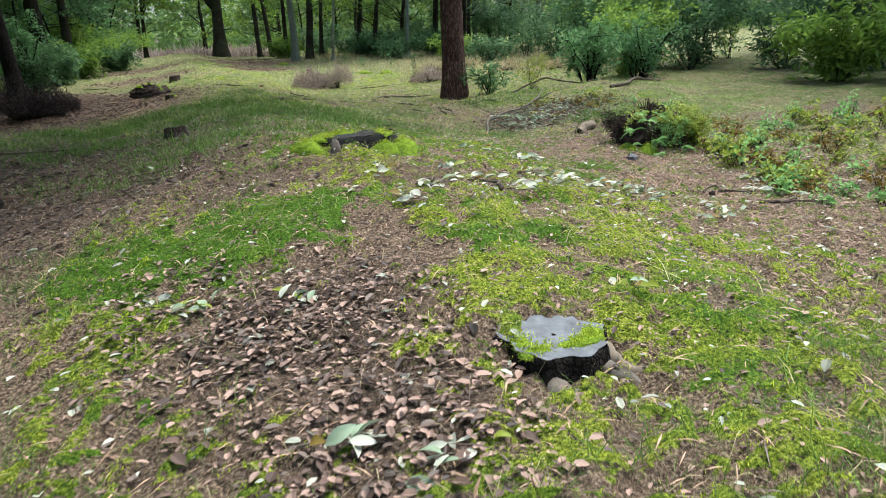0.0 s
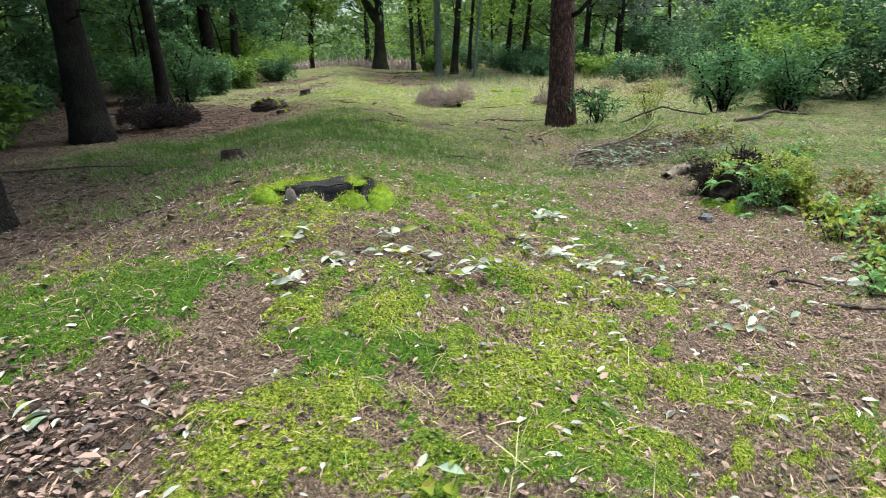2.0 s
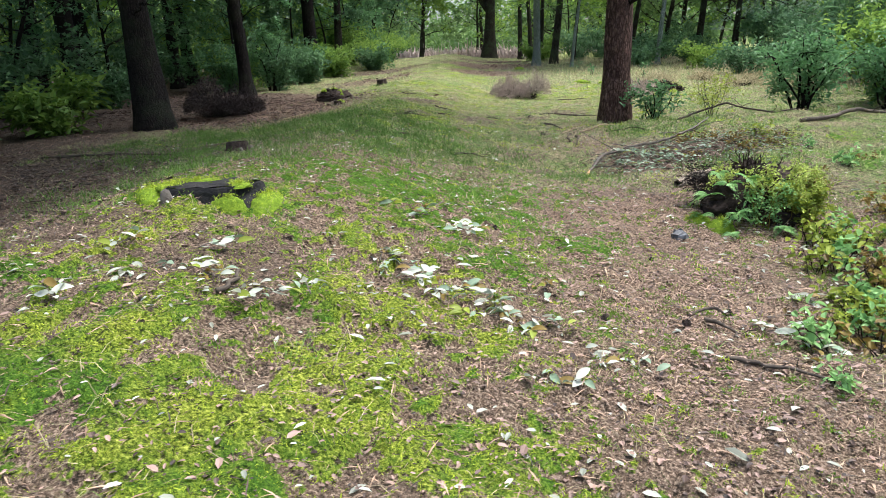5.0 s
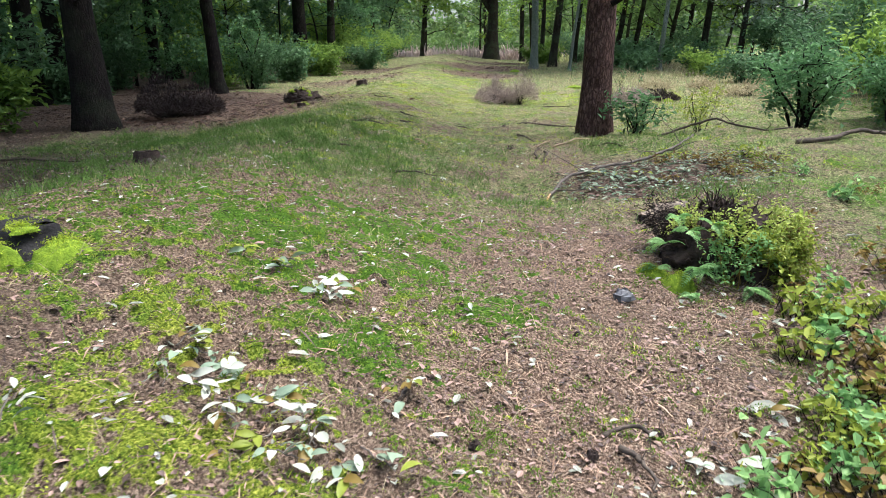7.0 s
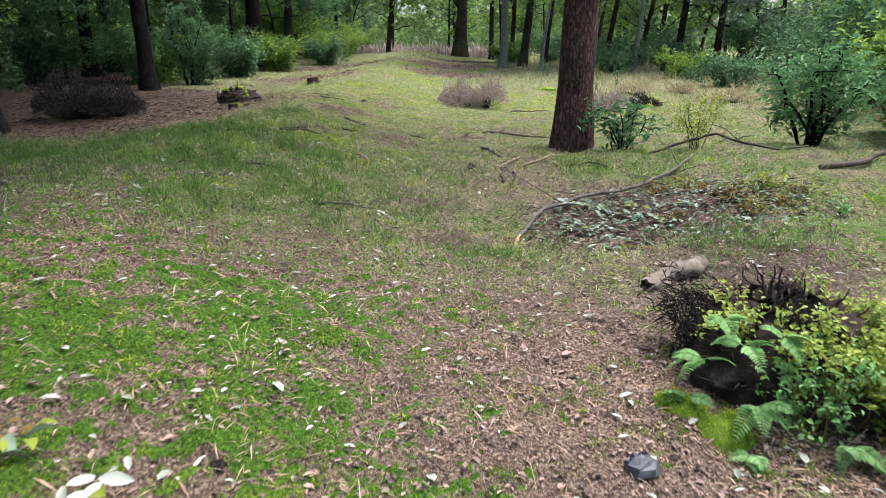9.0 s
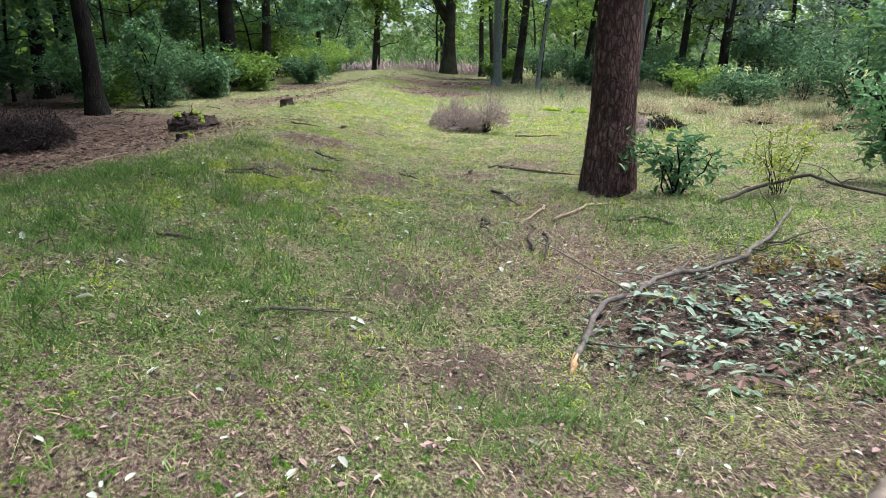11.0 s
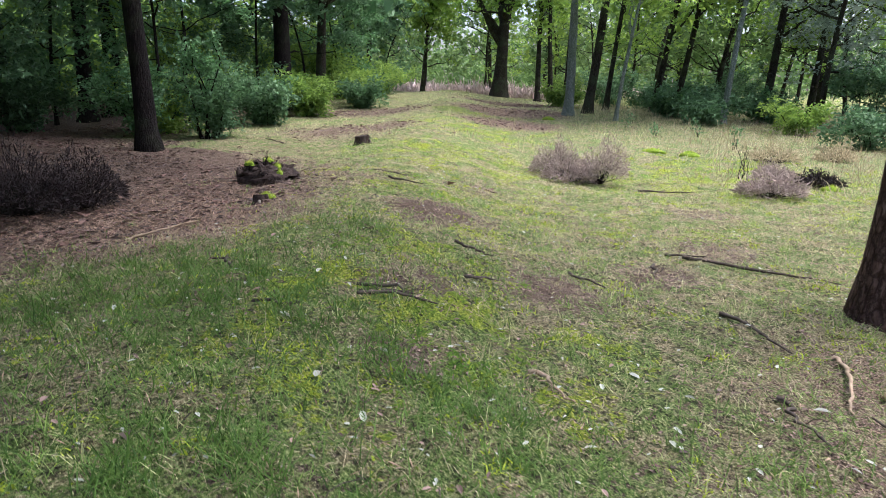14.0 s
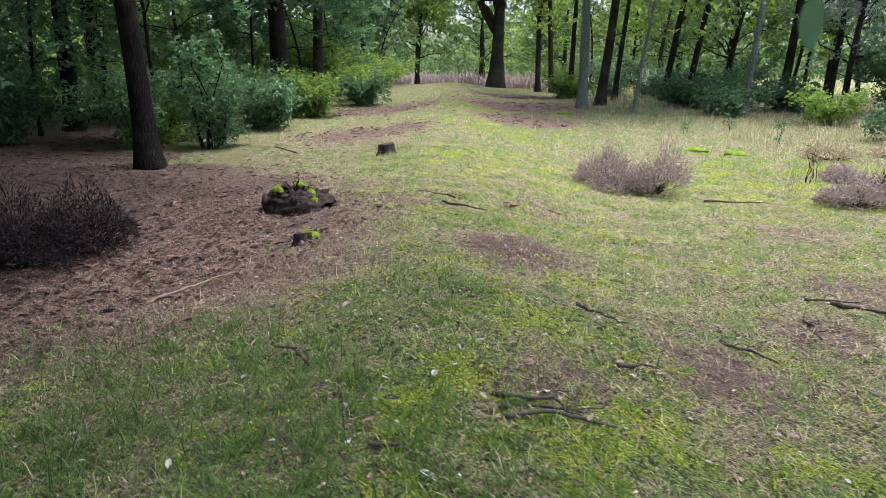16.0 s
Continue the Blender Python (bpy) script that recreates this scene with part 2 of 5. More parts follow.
MOSS = plain_material("moss_cushion", (0.05, 0.10, 0.008), (0.25, 0.36, 0.03), 0.95, 40, 0.02)
STONE = plain_material("dark_wet_stone", (0.03, 0.032, 0.036), (0.13, 0.135, 0.15), 0.5, 20, 0.004)

WEATHERED = plain_material("weathered_branch", (0.075, 0.06, 0.048), (0.27, 0.225, 0.175), 0.85, 16, 0.005)
# ---- shaping ----
def mesh_of(name, verts, faces, mat, smooth=True):
    """A mesh from arrays of corners and faces (each face with the same number of corners)."""
    v, f = np.asarray(verts, np.float32), np.asarray(faces, np.int32)
    me = bpy.data.meshes.new(name)
    me.vertices.add(len(v))
    me.vertices.foreach_set("co", v.ravel())
    n = f.shape[1]
    me.loops.add(f.size)
    me.loops.foreach_set("vertex_index", f.ravel())
    me.polygons.add(len(f))
    me.polygons.foreach_set("loop_start", np.arange(0, f.size, n, dtype=np.int32))
    me.polygons.foreach_set("use_smooth", np.full(len(f), smooth))
    me.update(calc_edges=True)
    me.materials.append(mat)
    return me


def part(name, me, parent=None, label="", kind=""):
    ob = new(name, me)
    ob.parent = parent
    return tagged(ob, label=label, kind=kind)


def thing(name, at, label, category, group="", turn=0.0):
    ob = new(name)
    ob.empty_display_size = 0.1
    ob.matrix_basis = pose(*at, 0, 0, turn)
    return tagged(ob, label, category, group)


def grounded(x, y, lift=0.0):
    return (x, y, float(height(x, y)) + lift)


def tube(path, radii, sides=10, rng=None, rough=0.0):
    """Corners and faces of a round limb along a path, closed at both ends."""
    path, radii = np.asarray(path, float), np.asarray(radii, float)
    way = np.gradient(path, axis=0)
    way /= np.linalg.norm(way, axis=1)[:, None] + 1e-9
    ref = np.array([0.0, 0.0, 1.0]) if abs(way[:, 2]).mean() < 0.8 else np.array([1.0, 0.0, 0.0])
    side = np.cross(way, ref)
    side /= np.linalg.norm(side, axis=1)[:, None] + 1e-9
    other = np.cross(way, side)
    a = np.linspace(0, 2 * np.pi, sides, endpoint=False)
    r = radii[:, None] * np.ones(sides)
    if rng is not None and rough:
        r = r * (1 + rough * rng.normal(size=r.shape))
    v = path[:, None] + r[..., None] * (np.cos(a)[None, :, None] * side[:, None] + np.sin(a)[None, :, None] * other[:, None])
    v = np.concatenate([v.reshape(-1, 3), path[:1], path[-1:]])
    n = len(path)
    i, j = np.meshgrid(np.arange(n - 1), np.arange(sides), indexing="ij")
    k = (j + 1) % sides
    f = np.stack([i * sides + j, i * sides + k, (i + 1) * sides + k, (i + 1) * sides + j], -1).reshape(-1, 4)
    j = np.arange(sides)
    k = (j + 1) % sides
    cap = np.stack([np.full(sides, n * sides), k, j, j], -1), np.stack([np.full(sides, n * sides + 1), (n - 1) * sides + j, (n - 1) * sides + k, (n - 1) * sides + k], -1)
    return v, f, np.concatenate([cap[0][:, :3], cap[1][:, :3]])


def joined(pieces):
    """Several tubes as corners and triangles."""
    verts, tris, at = [], [], 0
    for v, quads, ends in pieces:
        verts.append(v)
        tris += [quads[:, [0, 1, 2]] + at, quads[:, [0, 2, 3]] + at, ends + at]
        at += len(v)
    return np.concatenate(verts), np.concatenate(tris)


def bend(start, end, sway, steps, rng):
    """A path that wanders from start to end."""
    s = np.linspace(0, 1, steps)[:, None]
    p = np.asarray(start) * (1 - s) + np.asarray(end) * s
    w = np.cumsum(rng.normal(size=(steps, 3)), axis=0)
    w -= w[:1] + (w[-1:] - w[:1]) * s
    return p + w * sway


def unit(rng, n):
    d = rng.normal(size=(n, 3))
    return d / (np.linalg.norm(d, axis=1)[:, None] + 1e-9)


def leaves(at, size, rng, way=None, flat=0.5, slim=0.5, fold=0.25, jitter=0.35, fine=False):
    """Corners and faces of folded, pointed leaves at the given points; fine ones have rounded flanks."""
    n = len(at)
    if way is None:
        way = unit(rng, n)
        way[:, 2] *= 0.6
        way /= np.linalg.norm(way, axis=1)[:, None]
    up = unit(rng, n) * (1 - flat) + np.array([0, 0, 1.0]) * flat
    side = np.cross(way, up)
    side /= np.linalg.norm(side, axis=1)[:, None] + 1e-9
    up = np.cross(side, way)
    s = (np.asarray(size) * np.exp(rng.normal(size=n) * jitter))[:, None]
    half, lift = side * s * slim * 0.5, up * s * fold * slim
    tip = at + way * s - up * s * 0.12
    if not fine:
        mid = at + way * s * 0.45
        return np.stack([at, mid + half + lift, tip, mid - half + lift], 1).reshape(-1, 3), np.arange(4 * n).reshape(n, 4)
    low, high = at + way * s * 0.25, at + way * s * 0.68
    v = np.stack([at, low + half * 0.85 + lift * 0.8, high + half * 0.85 + lift * 0.5, tip, high - half * 0.85 + lift * 0.5, low - half * 0.85 + lift * 0.8], 1).reshape(-1, 3)
    k = (np.arange(n) * 6)[:, None]
    return v, np.concatenate([k + [0, 1, 2, 3], k + [3, 4, 5, 0]])

# ---- the lie of the land ----
BANK = math.radians(20.8)
HUMPS = [(-0.5, 5.3, 2.0, 0.19), (-6.2, 34.4, 6.0, 0.19), (3.2, 12.8, 2.0, 0.25), (-2.3, 20.0, 3.5, -0.14), (0.8, 10.0, 1.2, -0.16),
         (-1.5, 3.7, 1.2, 0.06), (-5.4, 12.0, 2.0, -0.07), (3.0, 6.1, 1.2, -0.10), (-2.8, 13.2, 1.2, 0.07), (-6.8, 15.8, 1.2, 0.07),
         (-10.2, 17.0, 2.0, 0.12), (-5.8, 25.0, 3.5, 0.08), (-24.0, 42.0, 14.0, 0.5), (0.55, 1.85, 0.45, -0.09)]


def across(x, y):
    """Metres along the old bank, and across it to the right."""
    return -x * np.sin(BANK) + y * np.cos(BANK), x * np.cos(BANK) + y * np.sin(BANK)


def height(x, y):
    """The ground: a heath that rises slowly, with a low earth bank along it."""
    u, v = across(x, y)
    z = -0.178 + 0.034 * 90 * np.tanh(u / 90) + 0.136 / (1 + np.exp(np.clip((v - 1.14) / 0.8, -50, 50))) + 0.32 * np.exp(-np.abs((v - 1.14) / 1.52) ** 2.2) / (1 + np.exp(np.clip((u - 62) / 3, -50, 50)))
    for cx, cy, r, h in HUMPS:
        z = z + h * np.exp(-((x - cx) ** 2 + (y - cy) ** 2) / r ** 2)
    return z


# ---- the ground ----
def patch(x, y, spots):
    w = np.zeros(np.shape(x))
    for cx, cy, r, s in spots:
        w = np.maximum(w, s * np.exp(-(((x - cx) ** 2 + (y - cy) ** 2) / r ** 2) ** 1.5))
    return w


def rolling(x, y, scale, seed):
    """Smooth random hills between 0 and 1."""
    r = np.random.RandomState(seed)
    z = np.zeros(np.shape(x))
    for _ in range(14):
        a, k, p = r.uniform(0, 6.28), r.uniform(0.6, 1.7) / scale, r.uniform(0, 6.28)
        z = z + np.sin((x * np.cos(a) + y * np.sin(a)) * k * 6.28 + p)
    return np.clip(0.5 + z / 9, 0, 1)


LITTER = [(-3.0, 5.3, 1.7, 1.0), (-4.8, 7.0, 2.4, 1.0), (-0.55, 2.35, 0.55, 1.0), (-0.2, 1.7, 0.4, 0.8), (-1.2, 4.3, 0.6, 0.8), (0.1, 4.35, 0.5, 0.7), (1.7, 10.7, 0.9, 1.0), (2.6, 9.4, 0.8, 0.9),
          (-6.6, 14.2, 1.7, 1.0), (-7.6, 12.6, 1.9, 1.0), (-8.4, 16.0, 2.0, 0.9), (-7.0, 28.0, 1.5, 1.0), (-8.6, 33.0, 2.2, 1.0), (-10.5, 40.0, 2.6, 1.0), (-3.5, 14.6, 0.6, 0.9), (-2.6, 12.2, 0.35, 0.6), (-2.2, 11.2, 0.3, 0.6), (-1.9, 13.0, 0.45, 0.6), (-1.2, 14.2, 0.5, 0.6), (-0.6, 15.4, 0.5, 0.5), (-0.2, 10.4, 0.4, 0.6), (0.4, 9.6, 0.4, 0.7), (-3.9, 16.6, 0.5, 0.5), (-0.9, 17.6, 0.6, 0.5), (-9.5, 23.0, 1.9, 0.7), (-12.5, 29.0, 2.2, 0.7)]
NEEDLE = [(2.3, 5.6, 1.2, 1.0), (1.9, 7.4, 1.0, 0.9), (2.6, 4.6, 1.2, 0.8), (1.1, 7.0, 0.8, 0.6), (2.9, 7.3, 1.0, 1.0), (-6.2, 13.4, 1.6, 0.8), (0.2, 12.3, 0.9, 0.5), (0.4, 11.3, 0.8, 0.5), (-7.0, 28.0, 1.5, 0.7), (-8.6, 33.0, 2.2, 0.8), (0.0, 3.6, 0.35, 0.6)]
MOSSY = [(-0.2, 1.2, 1.0, 0.4), (1.2, 1.5, 0.9, 0.45), (-1.6, 2.9, 0.5, 0.6), (-2.4, 11.8, 1.7, 0.85), (-3.2, 13.4, 1.5, 0.7), (-3.6, 15.6, 2.0, 0.75), (-5.2, 19.5, 2.5, 0.8), (-7.0, 25.0, 3.2, 0.8), (-9.0, 30.0, 3.0, 0.7), (-0.8, 21.0, 3.4, 0.8),
         (-1.4, 16.0, 1.6, 0.55), (-4.3, 11.6, 0.8, 0.6), (3.6, 10.6, 1.6, 0.7), (4.5, 8.0, 2.0, 0.6), (-1.2, 9.0, 1.2, 0.5), (-10.0, 34.0, 4.0, 0.55)]
# moss cushions on the bank: place and radius
CUSHIONS = [(-0.88, 4.55, 0.26), (-0.38, 4.64, 0.18), (-0.46, 4.3, 0.24), (-0.01, 4.38, 0.2), (0.26, 4.23, 0.22), (-0.02, 3.53, 0.27), (0.21, 3.66, 0.27), (0.39, 3.75, 0.22), (0.55, 4.44, 0.2), (0.78, 4.32, 0.22), (0.14, 3.15, 0.24), (0.43, 3.3, 0.27), (0.59, 3.41, 0.17),
            (0.18, 2.81, 0.26), (0.14, 2.61, 0.22), (0.38, 2.7, 0.25), (0.55, 3.11, 0.22), (0.82, 2.95, 0.28), (0.99, 3.26, 0.23), (1.07, 3.55, 0.22), (1.26, 3.42, 0.22), (1.03, 2.92, 0.22), (1.21, 2.9, 0.22), (1.15, 4.45, 0.18), (-1.1, 4.9, 0.3), (-0.75, 5.3, 0.3), (-0.3, 5.2, 0.2)]
CUSHIONS += [(1.09, 3.9, 0.22), (1.54, 3.55, 0.17), (1.83, 3.82, 0.18), (1.74, 3.52, 0.16), (1.33, 3.57, 0.17), (0.65, 2.64, 0.11), (0.11, 2.37, 0.15), (0.95, 2.71, 0.11), (1.46, 3.1, 0.11), (2.1, 3.49, 0.13), (1.57, 4.43, 0.16), (1.16, 5.31, 0.2), (0.49, 5.75, 0.2), (0.05, 4.99, 0.16),
             (0.05, 4.75, 0.18), (0.4, 5.06, 0.16), (0.52, 4.58, 0.1), (0.5, 4.37, 0.16), (0.97, 5.43, 0.12), (0.8, 2.3, 0.2), (1.0, 2.0, 0.2), (0.3, 2.45, 0.15), (-0.1, 2.05, 0.1), (1.4, 2.3, 0.2), (0.9, 1.5, 0.15), (0.2, 1.5, 0.15), (-1.3, 2.4, 0.2)]
CUSHIONS += [(1.15, 6.27, 0.13), (1.65, 6.41, 0.17), (1.65, 6.03, 0.11), (1.37, 7.02, 0.17), (0.1, 6.97, 0.2), (0.17, 6.23, 0.2), (-0.18, 6.14, 0.2), (1.97, 4.97, 0.13), (2.11, 4.99, 0.12), (2.18, 7.18, 0.1), (0.54, 7.01, 0.2), (-0.48, 5.78, 0.22), (0.64, 6.37, 0.14), (1.6, 7.6, 0.12),
             (0.68, 7.67, 0.2), (1.31, 5.57, 0.08), (1.32, 5.35, 0.07), (2.36, 5.68, 0.07), (1.52, 5.04, 0.06), (1.39, 6.45, 0.11), (-0.9, 6.6, 0.25), (-1.3, 6.0, 0.2)]
DEEP_SPOTS = [(-1.06, 3.26, 0.35), (-0.83, 3.31, 0.3), (-0.94, 3.46, 0.25), (0.18, 3.06, 0.15), (0.48, 3.07, 0.12), (-0.58, 3.64, 0.15), (-1.19, 3.87, 0.15), (-0.65, 3.43, 0.22), (-1.5, 3.14, 0.28), (-1.8, 3.21, 0.22), (0.4, 7.2, 0.5), (0.9, 6.6, 0.3), (1.5, 6.2, 0.3), (1.3, 5.5, 0.25), (0.0, 6.4, 0.3)]
BARE = [(0.56, 3.73, 0.15), (0.55, 3.54, 0.1), (0.82, 3.54, 0.15), (0.54, 2.95, 0.14), (0.56, 2.69, 0.12), (0.82, 2.78, 0.13), (-0.01, 2.88, 0.22), (-0.26, 3.13, 0.2), (-0.24, 2.78, 0.22), (-0.53, 2.87, 0.2), (1.45, 3.26, 0.15), (1.52, 3.12, 0.13), (-0.14, 4.75, 0.14), (0.11, 5.04, 0.15), (-0.36, 3.4, 0.16), (1.67, 4.01, 0.16), (0.75, 4.0, 0.12)]


def spots(x, y, places):
    """The strongest of several soft round patches."""
    w = np.zeros(np.shape(x))
    for cx, cy, r in places:
        w = np.maximum(w, np.exp(-(((x - cx) ** 2 + (y - cy) ** 2) / (r * 1.42) ** 2) ** 1.6))
    return w


def cover(x, y):
    """How much moss, grass, leaf litter and needles lie at a place."""
    u, v = across(x, y)
    a, b = rolling(x, y, 2.2, 3), rolling(x, y, 0.8, 5)
    # the strips along the wood also paint the floor dark for shade under bushes
    litter = np.maximum(np.maximum(patch(x, y, LITTER), np.clip((-4.5 - v + 2 * (a - 0.5)) / 2.5, 0, 1)), np.clip((-3.6 - v + 0.12 * u * (u < 20) + 1.5 * (a - 0.5)) / 1.5, 0, 1) * (u < 22))
    needle = patch(x, y, NEEDLE)
    near = 1 / (1 + np.exp(np.clip((u - 8.0) / 0.5, -50, 50)))
    near = near / (1 + np.exp(np.clip((v - 4.6) / 0.35, -50, 50)))
    fray = rolling(x, y, 0.33, 6) - 0.5
    moss = 0.8 * patch(x, y, MOSSY) * np.clip(0.1 + 1.25 * b + 0.5 * fray, 0.05, 1.2)
    tufts_of_it = np.clip((rolling(x, y, 0.16, 8) - 0.46) * 4, 0, 1) * 0.8 * (np.abs(v - 1.7) < 2.4)
    moss = np.maximum(moss, near * np.maximum(np.maximum(spots(x, y, CUSHIONS) * (0.9 + 0.8 * fray) * np.clip(1.25 - 0.11 * u, 0.55, 0.95), spots(x, y, DEEP_SPOTS) * (0.9 + 0.6 * fray)), tufts_of_it * np.clip(1.3 - 0.75 * needle, 0, 1)))
    moss = moss * (1 - 0.8 * litter) * (1 - 0.45 * needle) * (1 - 0.8 * near * spots(x, y, [(cx, cy, 0.62 * r) for cx, cy, r in BARE]))
    grass = np.clip(0.35 + 0.35 * a + 0.25 * (u > 7.5), 0, 1) * (1 - 0.95 * litter) * (1 - 0.75 * needle) * (1 - near * np.clip(0.25 + 0.12 * u, 0.35, 0.75))
    needle = np.maximum(needle, np.clip(0.12 + 0.1 * u, 0.2, 0.55) * near * (1 - litter))
    return np.clip(moss, 0, 1), np.clip(grass, 0, 1), litter, needle


def deep_moss(x, y):
    """Where the moss is deep green and clumped instead of yellow."""
    u, v = across(x, y)
    return np.clip(np.maximum(spots(x, y, DEEP_SPOTS), np.clip((u - 4.6) / 1.2, 0, 0.85) * (u < 9)), 0, 1)


def relief(x, y):
    """Fine unevenness of the floor: cushions, tussocks and hollows."""
    x, y = np.atleast_1d(np.asarray(x, float)), np.atleast_1d(np.asarray(y, float))
    near = np.exp(-np.maximum(0, np.hypot(x, y - 8) - 16) / 12)
    u = across(x, y)[0]
    swell = np.zeros(np.shape(x))
    here = (u < 9) & (np.abs(x) < 5)
    if np.any(here):
        swell[here] = 0.045 * np.clip(cover(x[here], y[here])[0] * 1.6 - 0.3, 0, 1)
    return swell + near * (0.05 * (rolling(x, y, 1.1, 11) - 0.5) + 0.035 * (rolling(x, y, 0.38, 12) - 0.5) + 0.022 * (rolling(x, y, 0.16, 13) - 0.5))


def surface(x, y):
    z = height(x, y) + relief(x, y)
    return z if np.ndim(x) else float(z[0])


def stretched(lo, hi, step, far, count, finest):
    fine, coarse = finest
    mid = np.concatenate([np.arange(lo, fine, step), np.arange(fine, coarse, 0.046), np.arange(coarse, hi, step)])
    out = np.geomspace(step * 1.3, far, count)
    return np.concatenate([lo - out[::-1], mid, mid[-1] + out])


gx, gy = np.meshgrid(stretched(-9.0, 6.0, 0.1, 900.0, 60, (-2.6, 3.6)), stretched(-1.0, 20.0, 0.1, 900.0, 70, (0.8, 9.0)), indexing="ij")
gz = surface(gx, gy)
nx, ny = gx.shape
gi, gj = np.meshgrid(np.arange(nx - 1), np.arange(ny - 1), indexing="ij")
gk = gi * ny + gj
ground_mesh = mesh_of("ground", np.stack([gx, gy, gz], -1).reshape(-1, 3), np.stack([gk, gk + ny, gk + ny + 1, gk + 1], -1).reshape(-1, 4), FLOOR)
for key, values in zip(("moss", "grass", "litter", "needle"), cover(gx, gy)):
    ground_mesh.attributes.new(key, "FLOAT", "POINT").data.foreach_set("value", values.astype(np.float32).ravel())
ground_mesh.attributes.new("deep", "FLOAT", "POINT").data.foreach_set("value", deep_moss(gx, gy).astype(np.float32).ravel())
ground = tagged(new("ground", ground_mesh), "uneven heath floor of moss, short grass and leaf litter", "ground", kind="structure")

# ---- trees ----
def trunk_mesh(r, tall, lean, rng, bark, flare=1.5, limbs=(), sides=14, wander=0.03):
    """A tapered trunk with a flared foot, and limbs as (height, turn, rise, length, radius)."""
    n = 16
    s = np.linspace(0, 1, n) ** 1.6
    z = -0.15 + s * (tall + 0.15)
    path = np.stack([lean[0] * s, lean[1] * s, z], 1)
    path[1:, :2] += np.cumsum(np.cumsum(rng.normal(size=(n - 1, 2)), 0), 0) * wander * 0.45 * s[1:, None]
    radii = r * (1 - 0.75 * s) * (1 + (flare - 1) * np.exp(-np.maximum(z, 0) / (1.6 * r)))
    pieces = [tube(path, radii, sides, rng, 0.035)]
    ends = []
    for h, turn, rise, length, lr in limbs:
        k = np.interp(h, z, np.arange(n))
        base = np.array([np.interp(k, np.arange(n), path[:, c]) for c in range(3)])
        way = np.array([np.cos(turn) * np.cos(rise), np.sin(turn) * np.cos(rise), np.sin(rise)])
        p = bend(base, base + way * length, 0.035 * length, 8, rng)
        p[:, 2] += np.linspace(0, 1, 8) ** 2 * length * 0.12
        pieces.append(tube(p, np.linspace(lr, lr * 0.2, 8), 5, rng, 0.05))
        ends += [p[4], p[5], p[6], p[7]]
        for _ in range(3):
            q = p[rng.randint(3, 7)]
            e = q + unit(rng, 1)[0] * length * 0.3
            pieces.append(tube(bend(q, e, 0.02 * length, 5, rng), np.linspace(lr * 0.4, lr * 0.08, 5), 3))
            ends.append(e)
    return mesh_of("trunk", *joined(pieces), bark), np.array(ends if ends else [[0, 0, tall]])


def crown_mesh(ends, spread, count, size, rng, mat, per=26, slim=0.55):
    """Clumps of leaves round the ends of the limbs, with gaps between them."""
    clumps = max(1, count // per)
    c = ends[rng.randint(0, len(ends), clumps)] + rng.normal(size=(clumps, 3)) * np.array([spread, spread, spread * 0.6])
    at = np.repeat(c, per, 0) + rng.normal(size=(clumps * per, 3)) * spread * np.array([0.32, 0.32, 0.17])
    return mesh_of("crown", *leaves(at, size, rng, slim=slim), mat, smooth=False)


def tree(name, x, y, r, tall, label, seed, bark, leaf, lean=(0, 0), low=3.0, limbs=9, reach=2.5, spread=0.9, count=2600, size=0.13, group="", bare=0, flare=1.5, top=900, wide=0.15, rise=(0.1, 0.9), wander=0.03):
    rng = np.random.RandomState(seed)
    t = thing(name, grounded(x, y), label, "tree", group)
    arms = [(rng.uniform(low, tall * 0.95), rng.uniform(0, 6.28), rng.uniform(*rise), reach * rng.uniform(0.6, 1.2), r * rng.uniform(0.2, 0.42) * (1.4 if reach > 5 else 1)) for _ in range(limbs)]
    stubs = [(rng.uniform(1.8, max(low, 2.2)), rng.uniform(0, 6.28), rng.uniform(-0.1, 0.4), rng.uniform(0.5, 1.6), r * 0.12) for _ in range(bare)]
    body, ends = trunk_mesh(r, tall, lean, rng, bark, flare, arms + stubs, 14 if math.hypot(x, y - 8) < 16 else 9, wander)
    part("trunk", body, t)
    part("crown", crown_mesh(ends[:limbs * 7], spread, count, size, rng, leaf), t)
    # Mostly unseen top of oversized leaves, added to shade what lies below.
    high = np.array([lean[0] * 0.8, lean[1] * 0.8, tall * 0.86]) + rng.normal(size=(top, 3)) * (tall * wide, tall * wide, tall * 0.11)
    tagged(part("treetop", mesh_of("treetop", *leaves(high, 0.55, rng, slim=0.7), leaf, False), t), kind="stuff")
    return t


